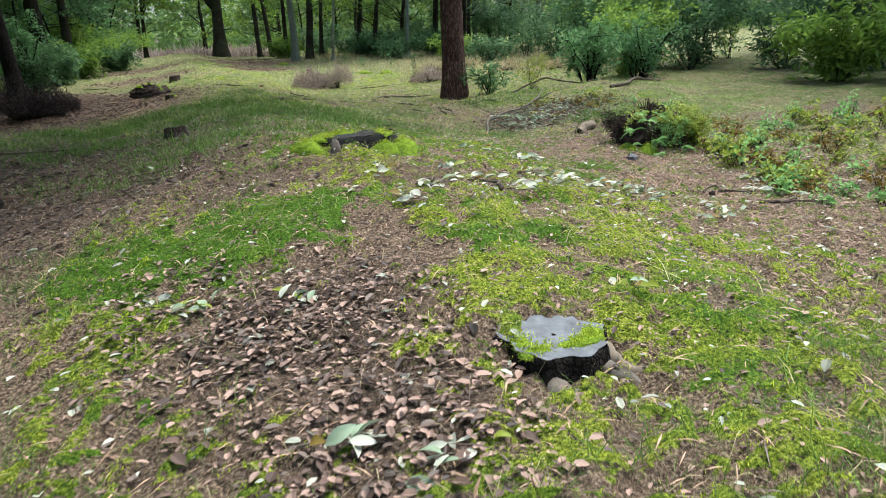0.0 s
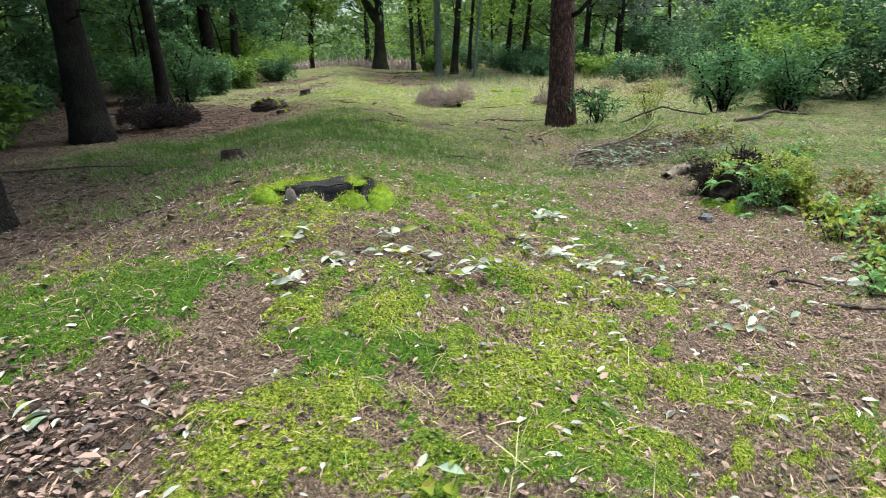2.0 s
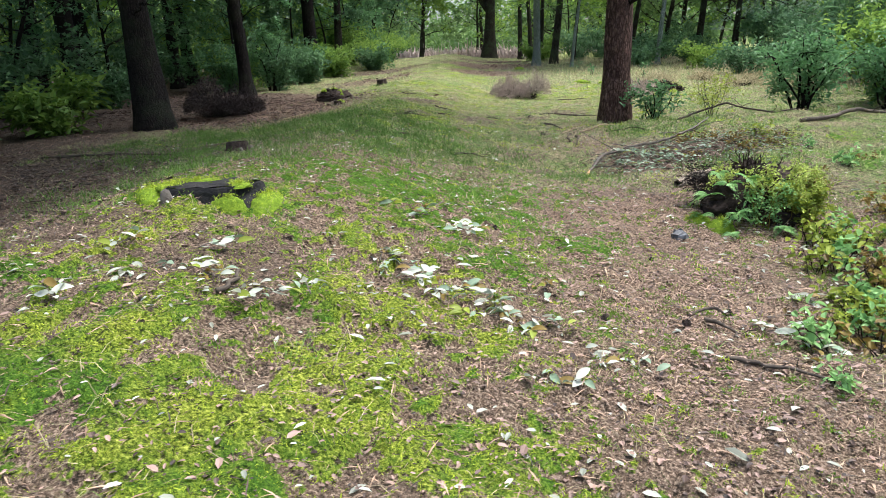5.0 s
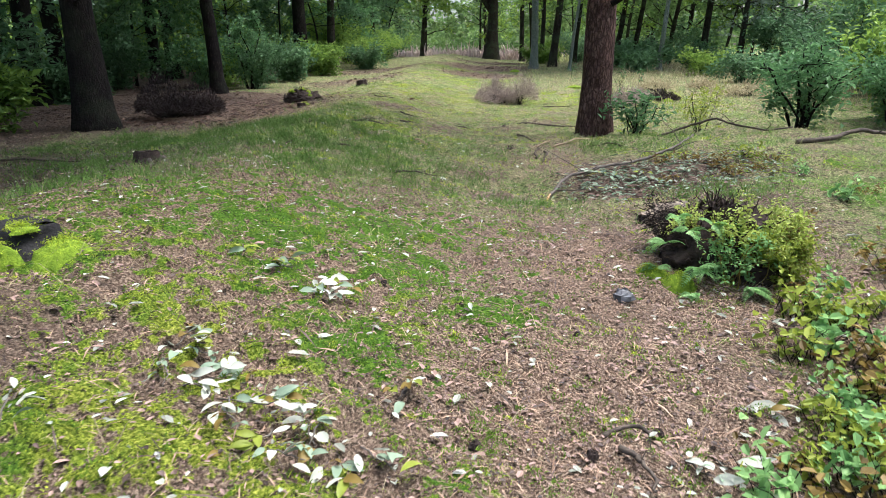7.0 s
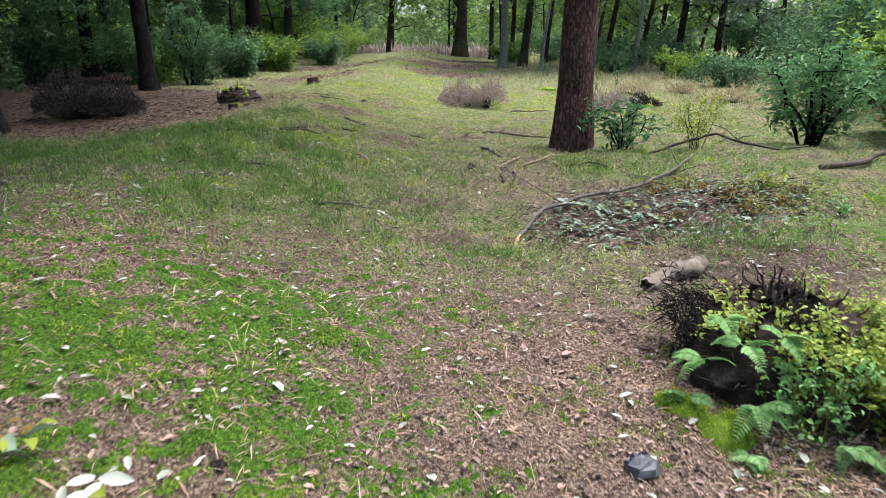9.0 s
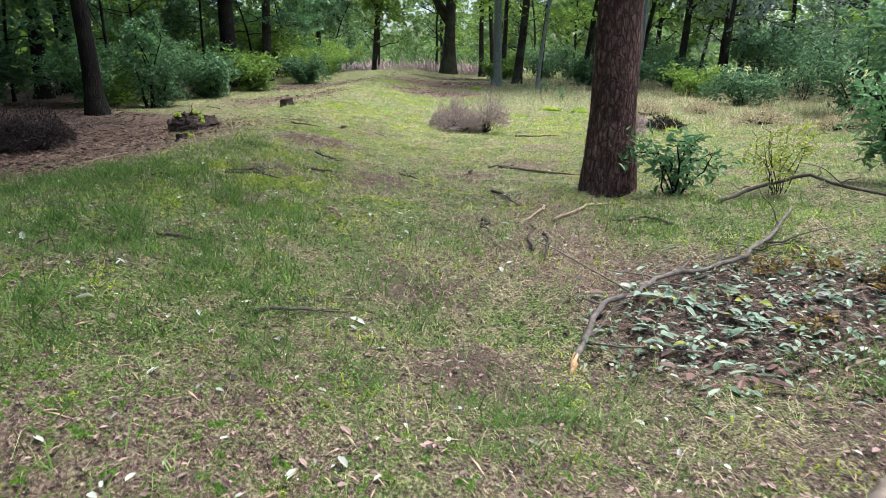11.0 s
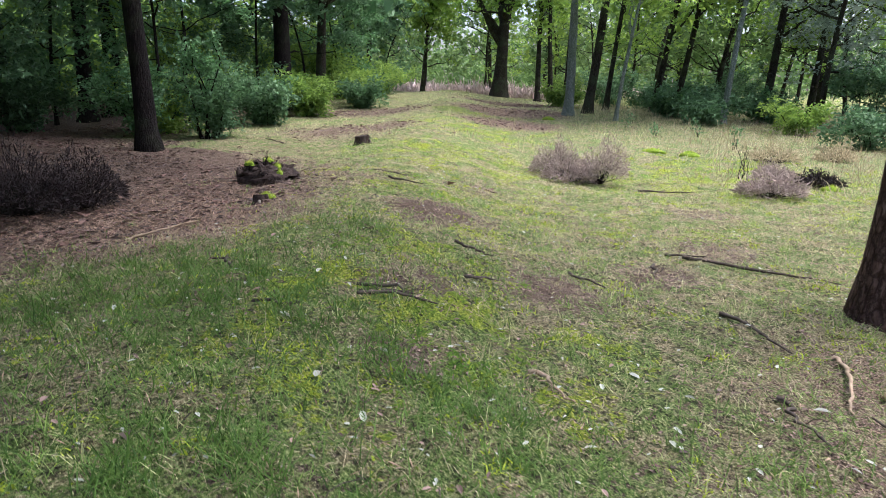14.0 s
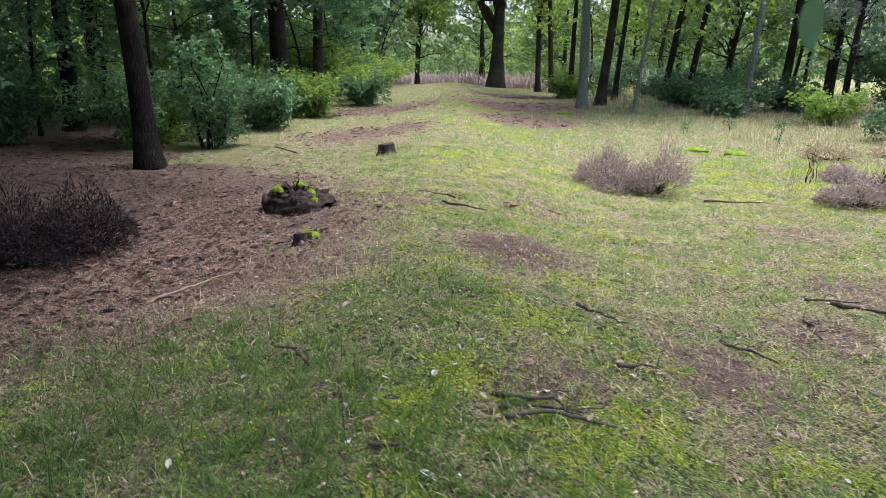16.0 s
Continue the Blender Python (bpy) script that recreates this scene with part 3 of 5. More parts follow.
PINE = "tall pine with dark reddish scaly bark"
pine_right = tree("pine_tree", 0.5, 13.75, 0.243, 13.0, "tall pine with dark reddish scaly bark beside a young laurel", 1, PINE_BARK, PINE_NEEDLE, (0.25, 0.3), 6.5, 10, 2.4, 0.7, 3000, 0.12, bare=0, flare=1.3, top=380, wide=0.17)
TREES = [
    ("pine_tree", -7.7, 11.2, 0.30, 12.0, "tall leaning pine with dark bark at the wood", DARK_BARK, PINE_NEEDLE, (-1.6, 1.2), 5.5),
    ("pine_tree", -10.4, 17.2, 0.18, 13.0, "slender dark pine beside the brushwood heap", DARK_BARK, PINE_NEEDLE, (-0.6, 0.2), 5.0),
    ("oak_tree", -3.9, 5.4, 0.185, 9.0, "dark mossy-footed oak at the edge of the hollow", DARK_BARK, DEEP_LEAF, (-1.2, 0.7), 4.5),
    ("oak_tree", -16.2, 54.0, 0.52, 11.0, "spreading oak at the end of the bank", DARK_BARK, OAK_LEAF, (0.3, 0.5), 3.4),
    ("lichened_tree", -6.4, 33.2, 0.185, 11.0, "straight trunk covered in grey-green lichen", GREY_BARK, OAK_LEAF, (0.35, 0.2), 4.4),
    ("leaning_tree", -6.05, 35.0, 0.19, 12.0, "dark trunk leaning beside the lichened one", DARK_BARK, OAK_LEAF, (1.3, 0.3), 4.6),
    ("young_oak", -4.45, 32.0, 0.075, 7.5, "slim young oak with crooked thin branches", GREY_BARK, OAK_LEAF, (0.6, 0.2), 2.6),
    ("pine_tree", -1.03, 34.4, 0.115, 11.0, "slim pale-barked pine in the dry grass", GREY_BARK, PINE_NEEDLE, (0.6, 0.2), 3.6),
    ("pine_tree", 0.4, 38.5, 0.18, 11.0, "pine with bare horizontal side branches", DARK_BARK, PINE_NEEDLE, (0.9, 0.2), 3.0),
    ("pine_tree", 2.1, 39.0, 0.15, 11.0, "pine with bare horizontal side branches", DARK_BARK, PINE_NEEDLE, (0.4, 0.2), 3.0),
    ("oak_tree", -10.6, 47.0, 0.17, 11.0, "dark twin-stemmed oak behind the clearing", DARK_BARK, OAK_LEAF, (-1.0, 0.3), 3.2),
    ("oak_tree", -11.6, 47.6, 0.17, 11.0, "dark twin-stemmed oak behind the clearing", DARK_BARK, OAK_LEAF, (-0.2, 0.3), 3.2),
    ("oak_tree", -8.6, 42.0, 0.14, 11.0, "straight dark oak stem among others", DARK_BARK, OAK_LEAF, (0.2, 0.3), 3.4),
    ("oak_tree", -6.2, 40.0, 0.13, 10.0, "straight dark oak stem among others", DARK_BARK, OAK_LEAF, (0.7, 0.3), 3.4),
    ("oak_tree", -4.2, 41.0, 0.16, 11.0, "crooked dark oak stem among others", DARK_BARK, OAK_LEAF, (1.4, 0.3), 3.0),
    ("oak_tree", -3.2, 40.4, 0.15, 11.0, "crooked dark oak stem among others", DARK_BARK, OAK_LEAF, (1.6, 0.3), 3.0),
    ("pine_tree", -15.9, 28.6, 0.34, 13.0, "thick dark trunk inside the wood", DARK_BARK, DEEP_LEAF, (-0.2, 0.2), 3.4),
    ("pine_tree", -16.6, 32.0, 0.22, 12.0, "dark pine with thin bare side branches", DARK_BARK, DEEP_LEAF, (0.4, 0.2), 3.2),
    ("pine_tree", -20.6, 43.0, 0.16, 12.0, "slim straight pine at the end of the wood edge", DARK_BARK, OAK_LEAF, (0.0, 0.2), 4.2),
    ("young_oak", -20.6, 50.5, 0.16, 7.0, "small forked oak at the edge of the heather", DARK_BARK, OAK_LEAF, (0.2, 0.2), 2.4),
    ("pine_tree", -19.0, 24.0, 0.27, 12.0, "dark trunk inside the wood", DARK_BARK, DEEP_LEAF, (-0.8, 0.2), 3.4),
    ("pine_tree", -17.0, 17.5, 0.28, 12.0, "dark trunk inside the wood", DARK_BARK, DEEP_LEAF, (-1.0, 0.2), 3.6),
    ("pine_tree", -13.2, 14.0, 0.25, 12.0, "dark trunk inside the wood", DARK_BARK, DEEP_LEAF, (-1.2, 0.6), 3.8),
    ("pine_tree", -15.2, 14.4, 0.22, 12.0, "dark trunk inside the wood", DARK_BARK, DEEP_LEAF, (-1.0, 0.6), 3.8),
    ("pine_tree", -11.0, 9.5, 0.24, 12.0, "dark trunk inside the wood", DARK_BARK, DEEP_LEAF, (-1.0, 0.6), 3.8),
    ("pine_tree", -17.4, 21.6, 0.22, 12.0, "dark trunk inside the wood", DARK_BARK, DEEP_LEAF, (-0.6, 0.4), 3.8),
]
placed = {}
for n, (name, x, y, r, tall, label, bark, leaf, lean, low) in enumerate(TREES):
    far = math.hypot(x + 2, y - 9)
    # dark trunks beyond y 30 are lightened by colour, whatever their species
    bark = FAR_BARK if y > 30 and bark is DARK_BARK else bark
    # treetop counts are highest on the left, to darken the wood's edge
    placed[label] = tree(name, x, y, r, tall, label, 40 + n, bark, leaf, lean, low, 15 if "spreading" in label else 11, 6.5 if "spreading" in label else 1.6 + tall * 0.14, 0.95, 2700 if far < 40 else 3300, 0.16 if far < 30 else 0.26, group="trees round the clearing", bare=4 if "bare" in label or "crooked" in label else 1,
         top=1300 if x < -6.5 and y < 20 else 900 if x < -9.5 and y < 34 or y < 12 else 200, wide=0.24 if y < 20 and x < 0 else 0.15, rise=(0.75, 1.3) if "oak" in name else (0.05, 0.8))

# Unseen crown and limbs added overhead to shade the hollow and foreground.
hollow_oak = placed["dark mossy-footed oak at the edge of the hollow"]
rng = np.random.RandomState(47)
lobes = np.array([(1.4, 4.0, 5.8), (-0.6, 3.0, 6.0), (1.8, 6.2, 6.6), (-1.8, 5.2, 6.2), (0.2, 6.2, 6.8)])
at = lobes[rng.randint(0, 5, 800)] + rng.normal(size=(800, 3)) * (1.4, 1.6, 0.7)
part("forward_crown", mesh_of("forward_crown", *leaves(at, 0.34, rng, slim=0.6), DEEP_LEAF, False), hollow_oak, kind="stuff")
pieces = [tube(bend((-0.5, 0.3, 4.2), q, 0.12, 10, rng), np.linspace(0.09, 0.02, 10), 7, rng, 0.05) for q in lobes]
part("forward_limb", mesh_of("forward_limb", *joined(pieces), DARK_BARK), hollow_oak)

# ---- shrubs and the wood's edge ----
def bush(name, x, y, wide, tall, label, seed, leaf, count=1800, size=0.09, stems=7, group="", slim=0.5, bark=None, thin=0.012, low=0.25):
    """A shrub of arching stems with leaves set along their upper parts."""
    rng = np.random.RandomState(seed)
    t = thing(name, grounded(x, y), label, "shrub", group)
    pieces, ends = [], []
    for k in range(stems):
        a = 6.28 * k / stems + rng.uniform(-0.4, 0.4)
        e = np.array([np.cos(a), np.sin(a), 0]) * wide * rng.uniform(0.35, 0.9) + np.array([0, 0, tall * rng.uniform(0.6, 1.0)])
        p = bend((rng.normal() * 0.05, rng.normal() * 0.05, -0.08), e, 0.04 * tall, 8, rng)
        p[:, 2] += 0.15 * tall * np.sin(np.linspace(0, 3.14, 8))
        pieces.append(tube(p, np.linspace(thin, thin * 0.3, 8), 4))
        ends += [q for q, s in zip(p, np.linspace(0, 1, 8)) if s > low]
        for _ in range(2 if wide < 1.2 else 1):
            q = p[rng.randint(2, 7)]
            e2 = q + unit(rng, 1)[0] * np.array([0.4, 0.4, 0.25]) * wide
            pp = bend(q, e2, 0.02 * tall, 5, rng)
            pieces.append(tube(pp, np.linspace(thin * 0.5, thin * 0.15, 5), 3))
            ends += [pp[2], pp[3], pp[4]]
    part("stem_frame", mesh_of("stem_frame", *joined(pieces), bark or DARK_BARK), t)
    ends = np.array(ends)
    per = 9
    c = ends[rng.randint(0, len(ends), count // per)] + rng.normal(size=(count // per, 3)) * 0.07 * wide
    at = np.repeat(c, per, 0) + rng.normal(size=(len(c) * per, 3)) * size * 0.75
    at[:, 2] = np.maximum(at[:, 2], 0.03)
    part("foliage", mesh_of("foliage", *leaves(at, size, rng, slim=slim, flat=0.6, jitter=0.22, fine=size < 0.095 or tall < 0.4), leaf, False), t)
    return t


UNDER = [(-13.0, 19.4, 1.6, 1.7), (-11.6, 20.2, 1.2, 1.5), (-13.4, 22.2, 1.6, 1.5), (-14.2, 25.0, 1.7, 1.3), (-14.6, 28.0, 1.5, 1.2), (-15.2, 33.0, 1.7, 1.5),
         (-16.8, 37.5, 2.0, 1.6), (-18.5, 41.0, 2.2, 1.7), (-19.0, 28.4, 2.2, 3.4), (-18.2, 22.8, 2.2, 3.6), (-16.0, 18.8, 1.6, 1.6), (-13.6, 12.0, 1.6, 1.6), (-9.6, 8.6, 1.3, 1.2), (-12.0, 8.6, 2.0, 2.4), (-19.0, 33.0, 2.4, 3.6), (-21.0, 38.0, 2.4, 3.4), (-20.0, 28.0, 2.6, 4.2), (-7.2, 7.0, 0.9, 0.7), (-8.6, 5.6, 1.4, 1.4), (-17.5, 13.0, 2.4, 3.4)]
for n, (x, y, w, h) in enumerate(UNDER):
    bush("understorey_bush", x, y, w, h, "dense dark green bush at the wood's edge", 200 + n, LIT_WOOD_LEAF if n in (4, 5, 6, 8, 14) else DEEP_LEAF if n % 3 else BLUE_LEAF, int(2300 + 800 * w), 0.10 if n < 10 else 0.13, 9, "bushes along the wood's edge", low=0.05)
RIGHT = [(5.2, 17.4, 1.4, 1.9), (7.2, 18.6, 1.8, 2.3), (9.0, 17.0, 1.8, 2.2), (6.6, 21.5, 2.0, 3.0), (9.8, 22.0, 2.2, 3.4), (4.8, 25.0, 1.8, 2.2), (2.6, 28.0, 1.4, 1.0), (4.5, 31.0, 2.0, 2.2), (1.0, 31.5, 1.3, 0.9), (-1.6, 33.0, 1.2, 0.8), (-3.0, 36.0, 1.5, 1.0), (0.5, 36.5, 1.6, 1.1), (-8.4, 41.0, 1.5, 0.8), (-7.0, 45.5, 2.2, 1.7), (-4.6, 44.0, 2.0, 1.5), (-2.2, 41.5, 1.8, 1.4), (-11.0, 52.0, 2.4, 1.6), (-1.0, 47.0, 2.4, 2.0),
         (7.5, 28.0, 2.4, 3.6), (11.5, 18.0, 2.4, 3.4), (8.2, 13.4, 1.5, 1.6), (11.0, 13.0, 2.0, 2.6), (3.6, 35.5, 2.2, 2.6), (13.0, 24.0, 2.8, 4.2), (6.4, 19.6, 1.6, 2.4), (8.2, 20.4, 1.8, 2.8), (5.6, 23.0, 1.8, 2.6), (7.6, 24.4, 2.2, 3.2), (6.2, 27.0, 1.8, 2.6), (10.6, 15.4, 1.8, 2.4)]
for n, (x, y, w, h) in enumerate(RIGHT):
    bush("woodland_bush", x, y, w, h, "broad green bush at the far side of the clearing", 300 + n, DEEP_LEAF if n % 4 else LIT_WOOD_LEAF, int(1450 + 520 * w), 0.125 if n < 9 else 0.17, 9, "bushes beyond the clearing", low=0.05)

MORE = [(-13.0, 14.6, 1.2, 1.0), (-13.6, 20.8, 1.5, 1.4), (-12.8, 23.6, 1.3, 1.1), (-13.6, 26.8, 1.4, 1.2), (-17.4, 26.4, 2.2, 3.2), (-18.4, 33.6, 1.8, 2.6), (-14.0, 31.0, 1.2, 0.9), (-17.6, 35.0, 2.0, 2.6), (-18.4, 30.2, 2.6, 4.4), (-17.8, 24.6, 2.6, 4.6), (-16.4, 18.8, 2.4, 4.2), (-15.6, 12.0, 2.4, 3.6), (-13.0, 10.2, 2.0, 2.4), (-10.8, 7.4, 1.6, 1.6), (-12.8, 5.6, 2.2, 3.0), (-9.0, 10.0, 1.0, 0.8), (-19.5, 37.0, 2.4, 3.8), (-22.5, 43.5, 2.4, 2.6), (-21.0, 18.0, 3.0, 5.0), (-19.5, 15.0, 3.0, 5.0), (-22.5, 24.0, 3.0, 5.0)]
for n, (x, y, w, h) in enumerate(MORE):
    # every second bush takes the sunlit leaf tone
    bush("understorey_bush", x, y, w, h, "dense dark green bush inside the wood", 400 + n, LIT_WOOD_LEAF if n % 2 else DEEP_LEAF, int(1200 + 420 * w), 0.165, 10, "bushes along the wood's edge", low=0.02)

rng = np.random.RandomState(90)
at = np.stack([rng.uniform(-48, -21, 15000), rng.uniform(-8, 46, 15000), rng.uniform(0, 1, 15000) ** 1.3 * 12], 1)
at[:, 2] += height(at[:, 0], at[:, 1])
tagged(new("deep_wood", mesh_of("deep_wood", *leaves(at, 0.6, rng, slim=0.7), LIT_WOOD_LEAF, False)), "leafy depth of the wood behind the trunks, in a sunlit tone", "woods", kind="stuff")
def far_leaves(a, low, high, size, name, label):
    d = rng.uniform(low, high, len(a))
    at = np.stack([-4 - np.sin(a) * d, 10 + np.cos(a) * d, rng.uniform(0, 1, len(a)) * (3.5 + 8 * rolling(np.cos(a) * d, np.sin(a) * d, 18, 4))], 1)
    at[:, 2] += height(at[:, 0], at[:, 1])
    return tagged(new(name, mesh_of(name, *leaves(at, size, rng, slim=0.7), FAR_LEAF, False)), label, "woods", kind="stuff")


far_leaves(rng.uniform(-0.55, 1.25, 36000), 72, 104, 0.65, "far_woods", "light green woods beyond the heather field")
far_leaves(rng.uniform(1.25, 5.73, 9000), 60, 100, 1.2, "woods_around", "dense green woods closing the view all round")
for n, (x, y, h) in enumerate(((-24.0, 58.0, 9.0), (-20.5, 64.0, 10.0), (-14.0, 66.0, 10.0), (-9.0, 62.0, 9.0), (-4.5, 58.0, 9.0), (-1.5, 53.0, 9.0), (-27.0, 52.0, 9.0), (3.5, 50.0, 9.0), (-17.5, 71.0, 11.0), (-6.5, 70.0, 11.0), (-30.0, 64.0, 10.0), (7.5, 46.0, 9.0))):
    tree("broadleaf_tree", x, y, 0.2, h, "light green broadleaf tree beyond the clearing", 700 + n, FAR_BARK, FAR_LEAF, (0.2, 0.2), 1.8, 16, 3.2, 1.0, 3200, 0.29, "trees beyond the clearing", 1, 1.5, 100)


# Beeches added to shade the near ground; most stand out of view.
for n, (x, y, h) in enumerate(((12.5, 14.6, 11.0), (14.5, 19.5, 12.0), (13.0, 3.6, 11.0), (3.4, -7.0, 12.0), (-6.0, -4.5, 12.0), (16.0, 9.0, 12.0))):
    tree("beech_tree", x, y, 0.24, h, "added broad beech whose dense crown shades the clearing's near side", 880 + n, FAR_BARK, LIT_WOOD_LEAF, (-0.3, 0.2), 3.2, 14, 3.6, 1.1, 2000, 0.28, "beeches on the open side", 1, 1.5, 420, 0.2, (0.1, 0.7))

# low-branched young trees that close the gaps between the bushes
YOUNG = [(-12.4, 20.9, 5.5), (-13.9, 23.4, 6.5), (-14.4, 27.2, 6.0), (-15.4, 31.4, 6.0), (-16.2, 35.2, 5.5), (-17.8, 39.4, 5.5), (-13.8, 16.4, 6.0), (-12.4, 12.4, 5.5), (-10.6, 11.2, 5.0), (-9.6, 6.8, 4.5), (-15.6, 20.4, 7.0), (-19.6, 44.6, 5.0)]
for n, (x, y, h) in enumerate(YOUNG):
    x = x - 1.5 if 18 < y < 42 else x - 1.0
    tree("young_beech", x, y, 0.055, h, "young dark green beech branching low at the wood's edge", 760 + n, DARK_BARK, BLUE_LEAF if n % 3 == 1 else DEEP_LEAF, (0.3, -0.2), 0.35, 18, 1.9, 0.42, 2600, 0.12 if y < 24 else 0.155, "young trees along the wood's edge", 0, 1.4, 120, rise=(-0.1, 0.6), wander=0.06)
STEMS = [(-25.5, 47.0), (-18.8, 58.0), (-13.2, 57.0), (-9.6, 53.0), (-7.4, 56.0), (-5.2, 50.5), (-1.6, 43.2), (1.2, 44.4), (4.4, 46.4), (7.4, 38.4), (2.6, 52.0)]
for n, (x, y) in enumerate(STEMS):
    rng_stem = np.random.RandomState(820 + n)
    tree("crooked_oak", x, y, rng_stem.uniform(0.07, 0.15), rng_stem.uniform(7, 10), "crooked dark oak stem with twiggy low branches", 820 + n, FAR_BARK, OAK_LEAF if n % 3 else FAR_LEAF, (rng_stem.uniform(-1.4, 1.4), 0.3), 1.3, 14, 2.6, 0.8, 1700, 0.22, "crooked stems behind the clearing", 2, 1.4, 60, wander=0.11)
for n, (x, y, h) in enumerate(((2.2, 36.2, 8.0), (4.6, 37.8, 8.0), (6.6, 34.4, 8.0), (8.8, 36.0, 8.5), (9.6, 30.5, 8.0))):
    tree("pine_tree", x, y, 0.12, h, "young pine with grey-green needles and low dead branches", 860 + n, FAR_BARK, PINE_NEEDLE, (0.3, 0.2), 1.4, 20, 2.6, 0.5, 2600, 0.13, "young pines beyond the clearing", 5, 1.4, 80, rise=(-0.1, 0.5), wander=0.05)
# ---- stumps and mounds ----
def blob(rx, ry, rz, rng, rough=0.15, rings=9, sides=16, floor=-0.35):
    """A lumpy cushion with a flat foot."""
    th = np.linspace(0, 1, rings)
    a = np.linspace(0, 2 * np.pi, sides, endpoint=False)
    wob = 1 + rough * np.array([sum(np.sin(k * a + p) / k for k, p in zip((1, 2, 3, 5), rng.uniform(0, 6.28, 4)))]) * 0.7
    prof = np.cos(th * np.pi / 2)[:, None] * wob + rng.normal(size=(rings, sides)) * rough * 0.22
    z = np.sin(th * np.pi / 2)[:, None] * (1 + rng.normal(size=(rings, sides)) * rough * 0.5)
    z[0] = floor
    if floor < -1:
        prof[0] *= 1.7
        prof[1] *= 1.2
    v = np.stack([prof * np.cos(a) * rx, prof * np.sin(a) * ry, z * rz], -1).reshape(-1, 3)
    i, j = np.meshgrid(np.arange(rings - 1), np.arange(sides), indexing="ij")
    k = (j + 1) % sides
    f = np.stack([i * sides + j, i * sides + k, (i + 1) * sides + k, (i + 1) * sides + j], -1).reshape(-1, 4)
    return v, f


def cushion(parent, x, y, z, rx, ry, rz, seed, label="bright green moss cushion"):
    rng = np.random.RandomState(seed)
    v, f = blob(rx * 1.15, ry * 1.15, rz * 0.75, rng, 0.28, 7, 18, -0.35 if z > 0.05 else -0.09 / (rz * 0.75))
    v += (x, y, z)
    ob = part("moss_cushion", mesh_of("moss_cushion", v, f, MOSS), parent, label)
    n = int(2600 * rx * ry / 0.02)
    pick = v[rng.randint(18, len(v), min(n, 1100))] + rng.normal(size=(min(n, 1100), 3)) * 0.012
    part("moss_fuzz", mesh_of("moss_fuzz", *blades(pick, 0.011, 0.005, rng, 0.8), MOSS_TUFT, False), ob, kind="stuff")
    return ob


def blades(at, tall, wide, rng, sway=0.5, jitter=0.35):
    """Upright pointed blades that bend at the tip, as triangles."""
    n = len(at)
    lean = rng.normal(size=(n, 2)) * sway
    way = np.concatenate([lean, np.ones((n, 1))], 1)
    way /= np.linalg.norm(way, axis=1)[:, None]
    a = rng.uniform(0, 6.28, n)
    side = np.stack([np.cos(a), np.sin(a), np.zeros(n)], 1) * np.asarray(wide).reshape(-1, 1) * 0.5
    s = (np.asarray(tall) * np.exp(rng.normal(size=n) * jitter)).reshape(-1, 1)
    mid = at + way * s * 0.55
    tip = at + way * s + np.concatenate([lean, -np.abs(lean[:, :1]) - 0.1], 1) * s * 0.35
    v = np.stack([at - side, at + side, mid + side * 0.7, mid - side * 0.7, tip], 1).reshape(-1, 3)
    k = (np.arange(n) * 5)[:, None]
    return v, np.concatenate([k + [0, 1, 2], k + [0, 2, 3], k + [3, 2, 4]])


def stump(x, y, r, high, label, seed, tilt=(0.0, 0.0), long=1.0, turn=0.0, roots=3, face=CUT_WOOD, sink=0.0, bark=ROTTEN):
    """A sawn stump: ribbed bark, an uneven cut face and spreading roots."""
    rng = np.random.RandomState(seed)
    t = thing("tree_stump", grounded(x, y, -sink), label, "tree stump", turn=turn)
    sides = 40
    a = np.linspace(0, 2 * np.pi, sides, endpoint=False)
    rib = 1 + 0.07 * np.sin(5 * a + 1) + 0.05 * np.sin(9 * a + 2) + rng.normal(size=sides) * 0.022
    rows = []
    for z, s in ((-0.12, 1.4), (0.0, 1.28), (high * 0.3, 1.1), (high * 0.65, 1.02), (high * 0.93, 1.0), (high, 0.95)):
        rr = r * s * rib * (1 + rng.normal(size=sides) * 0.02)
        rows.append(np.stack([rr * np.cos(a) * long, rr * np.sin(a), z + tilt[0] * rr * np.cos(a) + tilt[1] * rr * np.sin(a) * (z > 0.01)], 1))
    v = np.concatenate(rows)
    i, j = np.meshgrid(np.arange(5), np.arange(sides), indexing="ij")
    k = (j + 1) % sides
    part("bark", mesh_of("bark", v, np.stack([i * sides + j, i * sides + k, (i + 1) * sides + k, (i + 1) * sides + j], -1).reshape(-1, 4), bark), t, "dark rotting bark")
    rings = [rows[-1] * (1, 1, 1) * np.array([q, q, 1.0]) + np.array([0, 0, 0.004 + rng.normal() * 0.003]) for q in (1.0, 0.8, 0.55, 0.3, 0.05)]
    for q, ring in zip((1.0, 0.8, 0.55, 0.3, 0.05), rings):
        ring[:, 2] = high + 0.004 + tilt[0] * ring[:, 0] / long + tilt[1] * ring[:, 1] + rng.normal(size=sides) * 0.004 * q ** 2
    v = np.concatenate(rings)
    i, j = np.meshgrid(np.arange(4), np.arange(sides), indexing="ij")
    k = (j + 1) % sides
    part("cut_face", mesh_of("cut_face", v, np.stack([i * sides + j, i * sides + k, (i + 1) * sides + k, (i + 1) * sides + j], -1).reshape(-1, 4), face), t, "grey weathered cut face")
    for _ in range(roots):
        q = rng.uniform(0, 6.28)
        p = bend((np.cos(q) * r * long, np.sin(q) * r, high * 0.4), (np.cos(q) * r * 2.3, np.sin(q) * r * 2.3, -0.05), 0.015, 7, rng)
